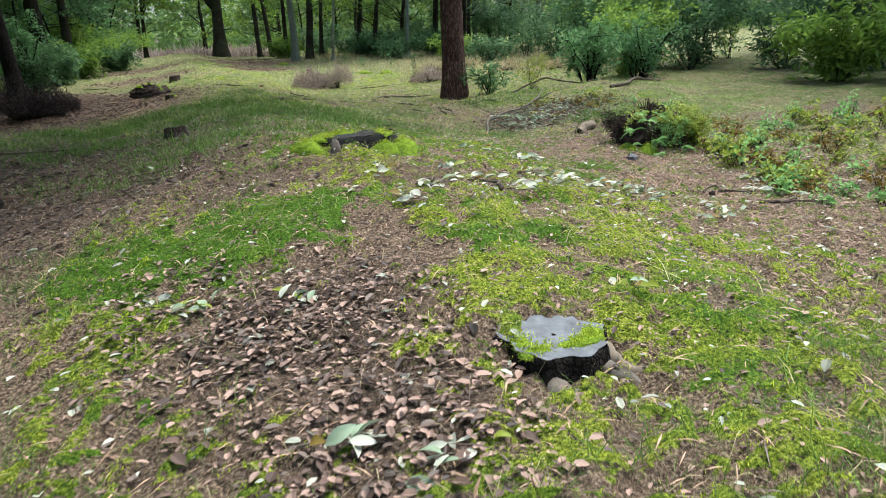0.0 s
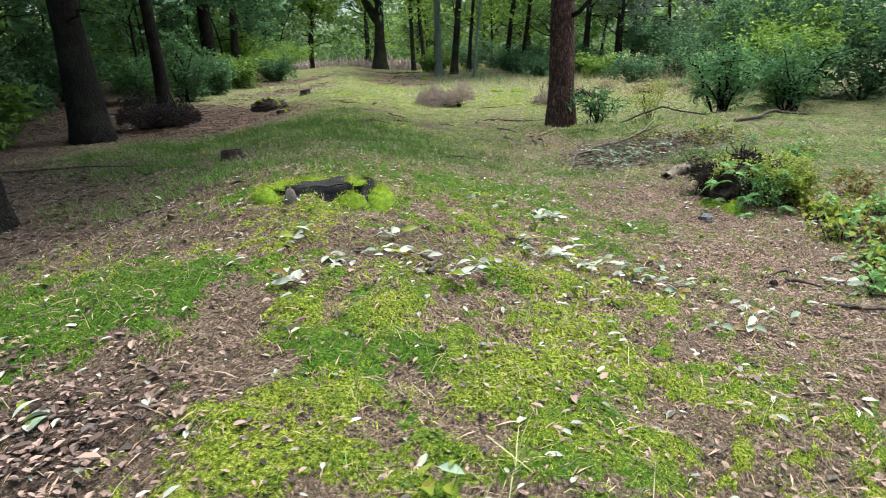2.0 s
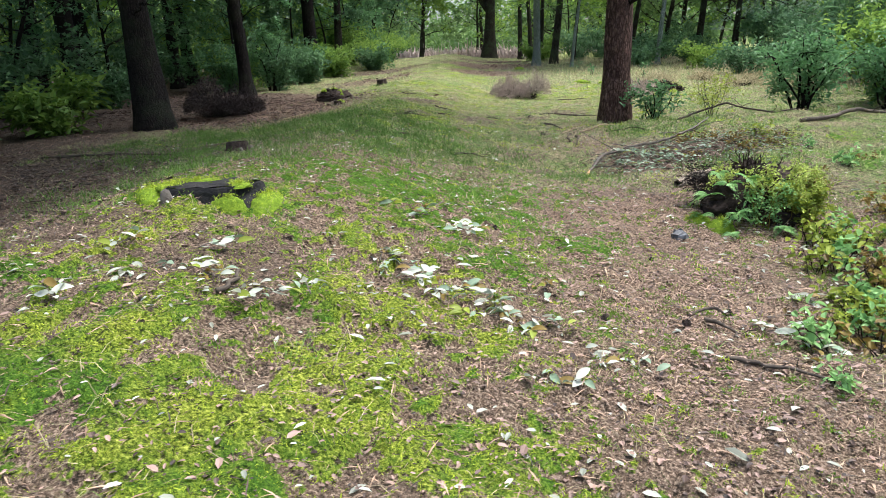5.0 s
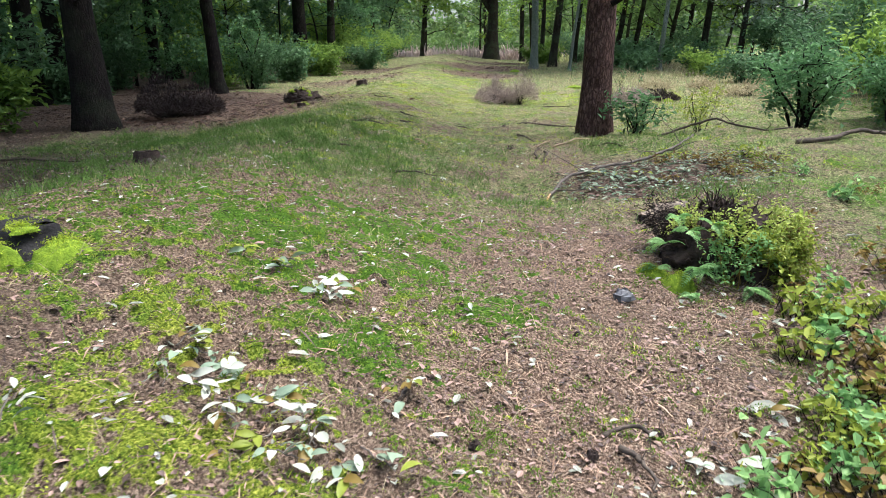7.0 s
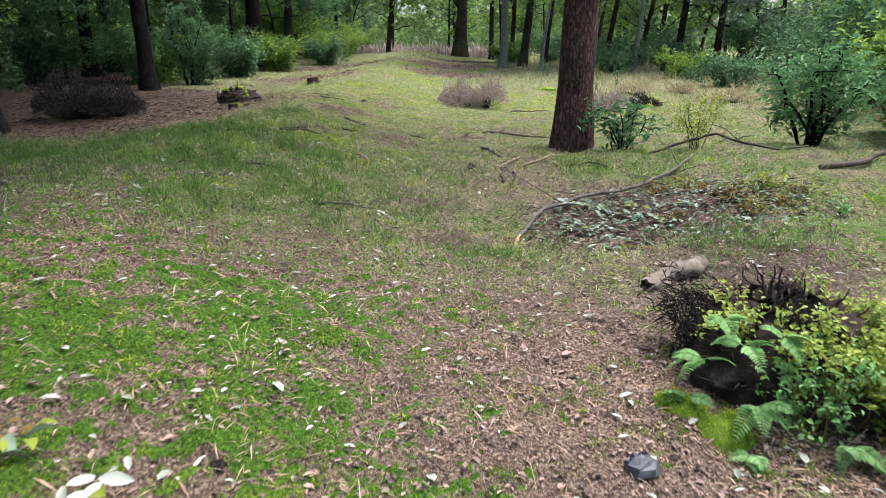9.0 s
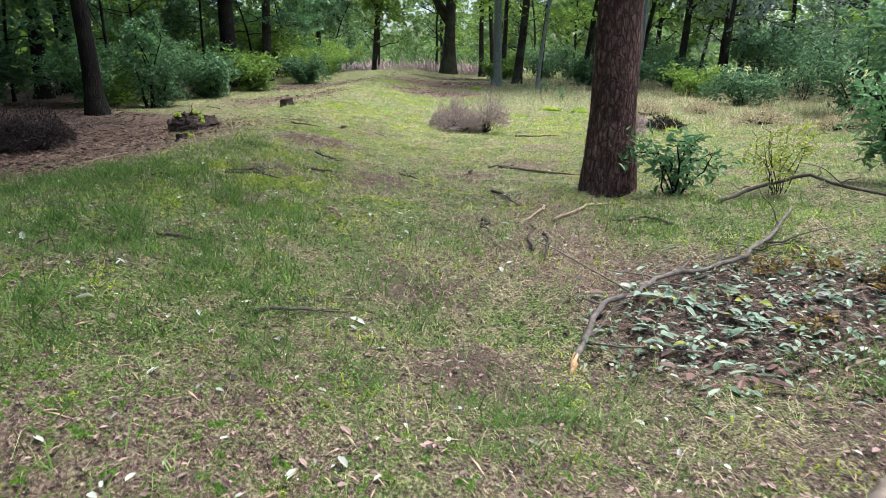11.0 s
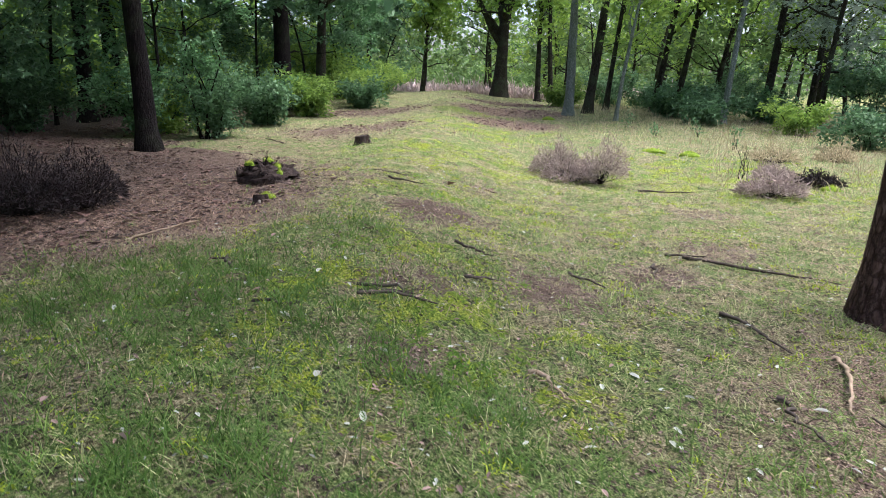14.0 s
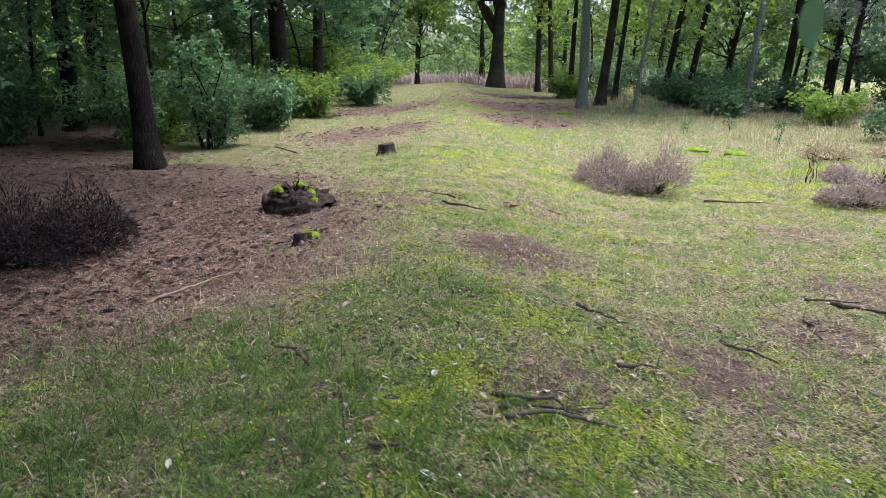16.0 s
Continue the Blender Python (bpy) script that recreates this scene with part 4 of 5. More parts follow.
        vv, qq, ee = tube(p, np.linspace(r * 0.22, r * 0.06, 7), 8, rng, 0.08)
        part("root", mesh_of("root", *joined([(vv, qq, ee)]), STICK), t)
    return t


first_stump = stump(0.37, 2.06, 0.185, 0.15, "low sawn stump with a grey cut face and moss", 11, (-0.04, 0.02), roots=2, turn=20, bark=DARK_BARK)
first_stump.location.z = 0.285 - 0.15
for n, (x, y, w, d) in enumerate(((-0.135, 0.01, 0.035, 0.075), (-0.105, -0.085, 0.05, 0.04), (0.02, -0.095, 0.05, 0.026), (0.085, -0.075, 0.055, 0.030), (0.13, -0.03, 0.03, 0.03))):
    cushion(first_stump, x, y, 0.148, w, d, 0.018, 60 + n)
rng = np.random.RandomState(59)
part("root", mesh_of("root", *joined([tube(bend((0.13, -0.09, 0.10), (0.36, -0.20, -0.02), 0.012, 8, rng), np.linspace(0.045, 0.02, 8), 9, rng, 0.08)]), WEATHERED), first_stump, "pale weathered root")
part("rotten_block", mesh_of("rotten_block", *joined([tube(bend((0.34, -0.20, 0.0), (0.46, -0.24, 0.01), 0.01, 5, rng), np.linspace(0.045, 0.03, 5), 8, rng, 0.15)]), ROTTEN), first_stump, "dark rotten wood crumb")
second_stump = stump(-0.58, 4.98, 0.155, 0.115, "long low mossy stump with a charred black flank", 12, (0.0, 0.04), 1.9, 30, 2, CHARRED, bark=CHARRED)
for n, (x, y, z, w, d, h) in enumerate(((-0.24, 0.02, 0.10, 0.09, 0.10, 0.03), (-0.10, 0.10, 0.11, 0.14, 0.05, 0.025), (0.18, -0.06, 0.10, 0.07, 0.08, 0.025), (0.14, -0.19, 0.02, 0.07, 0.03, 0.05), (-0.38, 0.05, 0.01, 0.12, 0.16, 0.12), (0.36, -0.06, 0.0, 0.07, 0.08, 0.06))):
    cushion(second_stump, x, y, z, w, d, h, 70 + n)
vv, ff = blob(0.07, 0.03, 0.11, np.random.RandomState(5), 0.2, 7, 12)
part("bare_wood", mesh_of("bare_wood", vv * (0.7, 0.7, 1.0) + (-0.24, -0.16, 0.0), ff, STICK), second_stump, "pale grey bare wood")
stump(-3.18, 8.24, 0.125, 0.12, "small dark sawn stump in the grass", 13, (0.05, -0.05), roots=2, face=ROTTEN)
stump(-7.28, 19.5, 0.14, 0.17, "small blackened stump at the foot of the bank", 14, (0.1, 0.1), roots=2, face=ROTTEN)
low_stump = stump(-5.45, 14.15, 0.085, 0.09, "little black stump with a moss cap", 15, (0.1, -0.1), roots=2, face=ROTTEN)
cushion(low_stump, 0.02, 0.06, 0.06, 0.07, 0.06, 0.05, 90)


def mound(name, x, y, r, high, label, seed, spikes=26, category="rotten stump"):
    """The rotten remains of a root plate: a dark lump bristling with root stubs."""
    rng = np.random.RandomState(seed)
    t = thing(name, grounded(x, y), label, category)
    v, f = blob(r, r * 0.8, high, rng, 0.14, 18, 44)
    v += np.repeat(rng.normal(size=(len(v) // 2, 3)), 2, 0)[:len(v)] * 0.018 + rng.normal(size=v.shape) * 0.008
    part("root_mass", mesh_of("root_mass", v, f, ROTTEN), t)
    pieces = []
    for _ in range(spikes):
        q = v[rng.randint(44, len(v))]
        d = q / (np.linalg.norm(q) + 1e-6) + rng.normal(size=3) * 0.5
        pieces.append(tube(bend(q * 0.85, q + d * r * rng.uniform(0.05, 0.2), 0.015, 5, rng), np.linspace(0.008, 0.003, 5), 5))
    part("root_fringe", mesh_of("root_fringe", *joined(pieces), ROTTEN), t, kind="stuff")
    return t


root_lump = mound("rotten_stump", -6.35, 15.4, 0.44, 0.22, "rotten dark root stump flecked with moss", 21, 22)
for n, (x, y, z, w) in enumerate(((-0.16, -0.14, 0.21, 0.06), (0.22, -0.05, 0.19, 0.05), (0.30, -0.12, 0.12, 0.05), (-0.05, 0.1, 0.24, 0.06))):
    cushion(root_lump, x, y, z, w, w * 0.7, 0.05, 100 + n, "yellow-green moss tuft")
fern_lump = mound("overgrown_stump", 2.62, 7.85, 0.42, 0.40, "dark old stump overgrown with ferns and bilberry", 22, 150)
for n, (x, y, z, w) in enumerate(((-0.40, -0.40, -0.03, 0.10), (-0.2, -0.5, -0.02, 0.07))):
    cushion(fern_lump, x, y, z, w, w * 0.8, 0.09, 110 + n, "dull green moss cushion")
for n, (x, y, r) in enumerate(((-1.48, 24.1, 0.20), (-2.35, 24.2, 0.22), (-6.6, 31.0, 0.22), (0.9, 20.6, 0.12))):
    c = thing("moss_hummock", grounded(x, y, -0.02), "rounded yellow-green moss hummock in the grass", "moss", "moss hummocks")
    cushion(c, 0, 0, 0, r, r * 0.8, 0.13, 120 + n)

vv, ff = blob(0.07, 0.042, 0.045, np.random.RandomState(3), 0.5, 6, 10)
tagged(new("stone", mesh_of("stone", vv, ff, STONE, False)), "dark grey angular stone on the needle litter", "stone").matrix_basis = pose(*grounded(2.12, 6.98, 0.01), 0, 0, 30)
for n, (x, y) in enumerate(((1.13, 5.58), (1.45, 4.55), (0.9, 6.2), (2.3, 5.3), (2.5, 5.6), (1.9, 5.1), (2.0, 6.3))):
    vv, ff = blob(0.026, 0.02, 0.022, np.random.RandomState(30 + n), 0.3, 7, 10)
    tagged(new("pine_cone", mesh_of("pine_cone", vv, ff, ROTTEN, False)), "small dark fallen pine cone", "pine cone", "fallen pine cones").matrix_basis = pose(*grounded(x, y, 0.012), 0, 0, 50 * n)


# ---- hollow log, branches and sticks ----
def log(x, y, length, r, turn, label, seed, bark=PALE_STICK):
    rng = np.random.RandomState(seed)
    t = thing("hollow_log", grounded(x, y, r * 0.45), label, "log", turn=turn)
    path = bend((0, 0, 0), (length, 0, 0.03), 0.022, 8, rng)
    v, q, _ = tube(path, r * (1 + rng.normal(size=8) * 0.09), 18, rng, 0.09)
    ragged = rng.normal(size=18) * 0.03
    v[:18, 0] += ragged
    iv, iq, _ = tube(path, np.full(8, r * 0.66), 18, rng, 0.08)
    iv[:18, 0] += ragged + 0.01
    n = len(v)
    k = np.arange(18)
    rim = np.stack([k, (k + 1) % 18, (k + 1) % 18 + n, k + n], 1)
    part("shell", mesh_of("shell", np.concatenate([v, iv]), np.concatenate([q, iq[:, ::-1] + n, rim, rim[:, ::-1] + [7 * 18]]), bark), t)
    part("hollow", mesh_of("hollow", *joined([tube(path[1:7], np.full(6, r * 0.70), 14)]), ROTTEN), t, "black rotten core")
    return t


log(1.95, 8.82, 0.62, 0.055, 60, "weathered barkless log with a hollow dark end", 31, WEATHERED)


def branch(points, r0, r1, label, seed, twigs=6, mat=STICK, lift=0.02, name="fallen_branch", long=0.35, end=False, group=""):
    """A crooked branch lying on the ground with side twigs."""
    rng = np.random.RandomState(seed)
    p = np.array([(x, y, float(surface(x, y)) + lift + z) for x, y, z in points])
    s = np.linspace(0, len(p) - 1, max(8, 5 * len(p)))
    path = np.stack([np.interp(s, np.arange(len(p)), p[:, c]) for c in range(3)], 1)
    path += np.stack([np.convolve(rng.normal(size=len(s) + 4), np.ones(5) / 5, "valid") for _ in range(3)], 1) * (0.045, 0.045, 0.012)
    path[:, 2] = np.maximum(path[:, 2], surface(path[:, 0], path[:, 1]) + r1 * 0.6)
    base = path[0].copy()
    t = tagged(new(name), label, "branch", group)
    t.matrix_basis = pose(*base)
    radii = np.linspace(r0, r1, len(s)) * (1 + rng.normal(size=len(s)) * 0.06)
    part("limb", mesh_of("limb", *joined([tube(path - base, radii, 9, rng, 0.05)]), mat), t)
    for _ in range(twigs):
        q = path[rng.randint(1, len(s) - 1)]
        a = rng.uniform(0, 6.28)
        e = q + np.array([np.cos(a), np.sin(a), rng.uniform(0.05, 0.7)]) * long * rng.uniform(0.4, 1.2)
        part("twig", mesh_of("twig", *joined([tube(bend(q, e, 0.02, 6, rng) - base, np.linspace(r1 * 0.55, 0.0018, 6), 5)]), mat), t)
    if end:
        part("broken_end", mesh_of("broken_end", *joined([tube(np.array([path[0] + (path[0] - path[2]) * 0.9, path[0], path[1]]) - base, (r0 * 0.55, r0 * 1.03, r0 * 1.03), 9, rng, 0.12)]), BROKEN), t, "splintered orange wood")
    return t


LONG_BRANCH = [(0.83, 9.97, 0.0), (0.87, 10.22, 0.0), (0.93, 10.62, 0.03), (1.10, 10.80, 0.05), (1.31, 11.12, 0.03), (1.50, 11.25, 0.02), (1.72, 11.40, 0.02), (1.92, 11.85, 0.02), (2.06, 12.45, 0.04)]
branch(LONG_BRANCH, 0.020, 0.013, "long crooked fallen branch with a splintered end", 41, 14, STICK, 0.025, long=0.55, end=True)
branch([(1.55, 13.1, 0.0), (1.9, 13.35, 0.10), (2.35, 13.35, 0.14), (2.6, 13.15, 0.08), (3.0, 13.2, 0.0), (3.3, 13.4, 0.0)], 0.018, 0.011, "arched dark fallen branch in the grass", 42, 7, BRANCH, 0.03)
branch([(3.3, 12.2, 0.0), (3.7, 12.6, 0.03), (4.1, 13.2, 0.05), (4.4, 13.6, 0.02), (4.9, 14.3, 0.0)], 0.032, 0.02, "thick dark fallen limb under the shrub", 43, 5, BRANCH, 0.03)
STICKS = [(-2.77, 13.24, -2.40, 13.28), (-2.81, 11.82, -2.46, 11.92), (-1.03, 14.9, 0.30, 14.63), (-0.68, 13.38, -0.21, 12.78), (0.0, 12.82, 0.02, 11.95), (0.23, 12.35, 0.66, 12.95), (-0.37, 12.06, -0.15, 11.6),
          (-4.69, 15.75, -4.18, 15.68), (-5.97, 12.75, -5.6, 13.35), (-1.6, 11.52, -1.3, 11.34), (-1.84, 13.6, -1.5, 13.4), (-2.04, 19.53, -1.1, 19.43), (0.29, 11.73, 0.36, 11.25), (-2.87, 11.9, -2.46, 11.92), (-2.78, 11.72, -2.3, 11.9),
          (-2.42, 12.58, -2.15, 12.75), (-1.26, 14.5, -1.2, 14.05), (-1.16, 15.0, -0.85, 14.88), (-3.22, 11.26, -2.95, 11.26), (2.28, 5.5, 2.5, 5.58), (2.41, 5.42, 2.53, 5.18), (-6.5, 8.05, -4.5, 8.65), (2.51, 4.88, 2.92, 4.84),
          (-0.75, 9.33, -0.42, 9.73), (0.2, 11.4, 0.12, 12.0), (1.2, 12.2, 0.7, 12.4), (-3.9, 11.9, -4.3, 12.1), (-1.9, 9.9, -1.5, 10.0), (-12.2, 20.6, -12.9, 22.8), (-11.6, 19.8, -12.4, 21.5), (-9.4, 19.8, -10.5, 20.6), (0.4, 3.9, 0.2, 4.25), (-4.6, 16.1, -5.2, 16.2)]
for n, (x0, y0, x1, y1) in enumerate(STICKS):
    long = math.hypot(x1 - x0, y1 - y0)
    branch([(x0, y0, 0), ((x0 + x1) / 2 + 0.02, (y0 + y1) / 2 + 0.02, 0.01), (x1, y1, 0)], 0.010 + 0.008 * min(long, 1.2), 0.005, "dry dark stick lying in the grass", 500 + n, 2 if long < 0.6 else 4, PALE_STICK if n in (4, 5, 8, 9) else BRANCH, 0.022, "stick", 0.12 + 0.12 * long, group="sticks on the ground")
snag_rng = np.random.RandomState(77)
snag_path = bend((0.20, -0.10, 1.95), (1.15, -0.35, 2.75), 0.02, 9, snag_rng)
part("dead_limb", mesh_of("dead_limb", *joined([tube(snag_path, np.linspace(0.045, 0.012, 9), 8, snag_rng, 0.06)] + [tube(bend(snag_path[k], snag_path[k] + np.array([0.25, 0.1, 0.35]) * s, 0.02, 5, snag_rng), np.linspace(0.014, 0.004, 5), 5) for k, s in ((4, 1.0), (6, -0.7), (7, 0.8))]), DARK_BARK), pine_right, "bare dead side limb")


# ---- heather, brushwood, ferns and shoots ----
def heather(x, y, wide, deep, tall, label, seed, mat, count=2400, name="heather_bush", turn=0.0, twigs=60, group="", size=0.075):
    """A dense, wispy dwarf shrub: many fine shoots fanning out from one foot."""
    rng = np.random.RandomState(seed)
    t = thing(name, grounded(x, y), label, "heather", group, turn)
    a, q = rng.uniform(0, 6.28, count), rng.uniform(0, 1, count) ** 0.5
    lump = 0.65 + 0.35 * np.sin(3 * a + seed) * np.cos(2 * a)
    top = np.stack([np.cos(a) * q * wide, np.sin(a) * q * deep, tall * (1 - 0.6 * q ** 2) * lump * rng.uniform(0.35, 1.0, count)], 1)
    way = top * (0.8, 0.8, 1.0) + rng.normal(size=(count, 3)) * 0.3
    way /= np.linalg.norm(way, axis=1)[:, None]
    part("spray", mesh_of("spray", *leaves(top, size, rng, way=way, flat=0.1, slim=0.16), mat, False), t, kind="stuff")
    pieces = [tube(bend((rng.normal() * 0.06 * wide, rng.normal() * 0.06 * deep, -0.03), top[rng.randint(count)], 0.02, 5, rng), np.linspace(0.006, 0.002, 5), 4) for _ in range(twigs)]
    part("twig_mass", mesh_of("twig_mass", *joined(pieces), DARK_BARK), t, kind="stuff")
    return t


heather(-3.65, 20.25, 0.45, 0.4, 0.85, "faded greyish pink heather bush on the bank", 51, HEATHER, 4200, size=0.055)
heather(-2.75, 19.85, 0.5, 0.42, 1.0, "tall faded pink heather bush on the bank", 52, HEATHER, 5200, size=0.055)
heather(-3.25, 19.7, 0.5, 0.35, 0.55, "low faded heather between the taller ones", 50, HEATHER, 3200, size=0.055)
heather(-0.05, 19.6, 0.5, 0.4, 0.55, "low brownish heather tuft among moss", 53, HEATHER, 3200)
heather(0.75, 21.0, 0.35, 0.3, 0.34, "low dark heather tuft in the grass", 54, DARK_HEATHER, 1800)
heather(0.1, 21.6, 0.35, 0.3, 0.34, "low brownish heather tuft in the grass", 55, HEATHER, 1800)
for n, (x, y, w) in enumerate(((0.2, 24.0, 0.5), (1.4, 24.6, 0.4), (2.6, 22.4, 0.6), (4.0, 21.6, 0.5))):
    heather(x, y, w, w * 0.8, 0.45, "straw-coloured tussock in the open grass", 56 + n, DRY_GRASS, 1500, "grass_tussock", group="grass tussocks")
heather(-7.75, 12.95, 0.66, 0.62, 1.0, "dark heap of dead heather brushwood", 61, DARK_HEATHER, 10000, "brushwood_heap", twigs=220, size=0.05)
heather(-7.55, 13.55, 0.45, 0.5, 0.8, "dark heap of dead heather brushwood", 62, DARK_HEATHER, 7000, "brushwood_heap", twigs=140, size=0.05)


def fern(x, y, z, label, seed, fronds=5, long=0.32):
    rng = np.random.RandomState(seed)
    t = thing("fern", (x, y, z), label, "fern", "ferns on the old stump")
    for k in range(fronds):
        a = rng.uniform(2.6, 6.6)
        n = 16
        s = np.linspace(0, 1, n)
        r = long * rng.uniform(0.7, 1.1)
        rise = rng.uniform(-0.25, 0.9)
        p = np.stack([np.cos(a) * s * r, np.sin(a) * s * r, r * (rise * s - 0.75 * s ** 2 + 0.3 * s)], 1)
        f = part("frond", mesh_of("frond", *joined([tube(p, np.linspace(0.0025, 0.0008, n), 4)]), FERN_LEAF), t)
        side = np.array([-np.sin(a), np.cos(a), rng.uniform(-0.5, 0.5)])
        at, way, size = [], [], []
        for i in range(2, n):
            for sgn in (-1, 1):
                at.append(p[i])
                way.append(side * sgn + np.array([np.cos(a), np.sin(a), -0.15]) * 0.45)
                size.append(0.34 * r * (1 - s[i]) ** 0.7 * min(1, s[i] * 4) + 0.012)
        way = np.array(way)
        way /= np.linalg.norm(way, axis=1)[:, None]
        part("blade", mesh_of("blade", *leaves(np.array(at), np.array(size), rng, way, 0.9, 0.36, 0.1, 0.05, True), FERN_LEAF, False), f)
    return t


FERNS = [(2.30, 7.48, 0.22, 0.34), (2.44, 7.44, 0.33, 0.30), (2.52, 7.38, 0.12, 0.34), (2.84, 7.36, 0.04, 0.32), (2.26, 7.44, 0.06, 0.28), (2.58, 7.48, 0.38, 0.30), (2.5, 7.22, 0.0, 0.26), (2.36, 7.5, 0.40, 0.26)]
for n, (x, y, z, s) in enumerate(FERNS):
    fern(x, y, float(height(x, y)) + z, "small bright green fern on the old stump", 130 + n, 4, s * 0.42)
bilberry = bush("bilberry_bush", 2.84, 7.74, 0.40, 0.46, "bright yellow-green bilberry bush growing from the stump", 140, BILBERRY, 6800, 0.024, 30, bark=RUST_LEAF, thin=0.004, low=0.3, slim=0.6)
bush("bilberry_bush", 2.55, 7.78, 0.28, 0.42, "bright yellow-green bilberry bush growing from the stump", 141, BILBERRY, 2400, 0.022, 16, bark=RUST_LEAF, thin=0.005, low=0.5, slim=0.6)
bush("bilberry_bush", 2.98, 7.62, 0.26, 0.36, "dull green bilberry bush hanging down the stump's flank", 143, AUTUMN_LEAF, 2600, 0.028, 20, bark=RUST_LEAF, thin=0.004, low=0.15, slim=0.55)
bush("bilberry_bush", 2.72, 7.52, 0.24, 0.34, "dull green bilberry bush hanging down the stump's flank", 144, FERN_LEAF, 1300, 0.026, 16, bark=RUST_LEAF, thin=0.004, low=0.2, slim=0.55)
bush("bilberry_bush", 3.02, 7.95, 0.26, 0.30, "browning bilberry bush behind the old stump", 145, RUST_LEAF, 1500, 0.03, 16, bark=RUST_LEAF, thin=0.004, low=0.15, slim=0.5)
bush("heather_bush", 2.27, 8.02, 0.25, 0.36, "brown dead heather leaning on the stump", 142, DARK_HEATHER, 2600, 0.04, 22, thin=0.003, low=0.2, slim=0.12)

bush("young_laurel", 1.18, 13.55, 0.48, 0.62, "young glossy laurel shrub at the pine's foot", 150, BLUE_LEAF, 480, 0.085, 9, slim=0.45, low=0.2)
bush("young_laurel", 2.05, 13.45, 0.40, 0.66, "sparse young shrub with yellowing leaves", 151, AUTUMN_LEAF, 420, 0.05, 9, slim=0.45, low=0.35, thin=0.005)
bush("laurel_shrub", 3.45, 14.6, 1.05, 1.35, "spreading glossy green laurel shrub in the clearing", 152, BLUE_LEAF, 2300, 0.10, 14, slim=0.42, thin=0.022, low=0.25)
bush("laurel_shrub", 5.0, 15.8, 1.1, 1.3, "spreading glossy green laurel shrub in the clearing", 153, BLUE_LEAF, 2600, 0.10, 14, slim=0.42, thin=0.022, low=0.15)
for n, (x, y, h) in enumerate(((-2.6, 27.5, 0.55), (-0.6, 26.0, 0.6), (-1.6, 28.5, 0.5), (-3.6, 29.5, 0.5))):
    bush("sapling", x, y, 0.16, h, "thin leafy sapling in the open grass", 160 + n, BLUE_LEAF, 60, 0.07, 3, "saplings in the grass", thin=0.006, low=0.4)
bush("sapling", -11.6, 19.9, 0.6, 2.4, "young broadleaf sapling in front of the wood", 166, BLUE_LEAF, 900, 0.11, 5, thin=0.03, low=0.6)
bush("dead_stalk", -0.45, 21.3, 0.14, 0.75, "upright bare dead stalks in the grass", 167, DRY_GRASS, 20, 0.04, 5, thin=0.007, low=0.6)

shoot_kinds = [bush("laurel_shoot", 3.05, 7.13, 0.18, 0.20, "yellow-green laurel shoots rising from the litter", 170, AUTUMN_LEAF, 80, 0.058, 7, "laurel shoots", thin=0.004, slim=0.62, low=0.3),
               bush("laurel_shoot", 3.2, 6.75, 0.2, 0.17, "fresh green laurel shoots rising from the litter", 171, FERN_LEAF, 70, 0.062, 7, "laurel shoots", thin=0.004, slim=0.62, low=0.3),
               bush("laurel_shoot", 3.34, 6.37, 0.2, 0.16, "browning laurel shoots with curled leaves", 172, RUST_LEAF, 60, 0.058, 7, "laurel shoots", thin=0.004, slim=0.62, low=0.3)]
SHOOTS = [(3.3, 7.03), (3.4, 6.72), (3.63, 7.36), (3.11, 5.99), (3.29, 5.94), (3.49, 6.16), (3.18, 5.62), (3.31, 5.56), (3.06, 7.46), (3.19, 7.18), (3.32, 7.01), (3.39, 6.71), (3.35, 6.28), (3.25, 5.96), (3.06, 5.62), (3.17, 5.35), (3.35, 5.2)]
SHOOTS += [(3.15, 5.96), (2.98, 5.58), (3.3, 5.74), (2.9, 5.35), (3.51, 7.28), (3.63, 8.01), (3.48, 6.85), (3.1, 5.78), (3.5, 5.9), (4.76, 8.54), (5.5, 8.8), (3.98, 6.37), (3.7, 5.3), (2.95, 4.8), (3.2, 4.4), (4.44, 7.35), (4.9, 7.18), (4.2, 8.2), (4.0, 7.2), (4.6, 6.3), (3.3, 7.6), (5.2, 7.9), (3.9, 8.8), (4.7, 5.6), (3.45, 4.9), (5.8, 7.4), (2.2, 11.3), (2.45, 11.1), (2.7, 11.35), (2.9, 11.0), (3.05, 11.3), (3.3, 10.9), (1.85, 11.25), (2.0, 10.5), (3.6, 10.0), (3.8, 10.2), (2.6, 10.8), (3.15, 7.0), (3.2, 6.2), (3.05, 6.6)]
SHOOTS += [(4.1, 7.7), (4.4, 8.1), (4.8, 8.0), (5.0, 8.5), (4.5, 7.0), (5.3, 8.3), (5.6, 8.1), (6.0, 8.7), (5.9, 9.3), (6.4, 9.0), (4.2, 6.9), (3.8, 7.5), (5.1, 9.2), (6.8, 9.6), (6.3, 8.2), (3.7, 6.6), (4.3, 6.0), (4.9, 6.6), (5.4, 7.2), (3.9, 5.9)]
rng = np.random.RandomState(19)
for n, (x, y) in enumerate(SHOOTS):
    k = 2 if 10 < y and n % 3 else (0, 2, 1, 0, 2, 0, 1)[n % 7]
    c = copy_thing(shoot_kinds[k], pose(*grounded(x, y), rng.uniform(-12, 12), rng.uniform(-12, 12), rng.uniform(0, 360)))
    c.scale = [rng.uniform(0.55, 0.95) * (1.25 if x > 3.6 and y < 10 else 1.0)] * 3


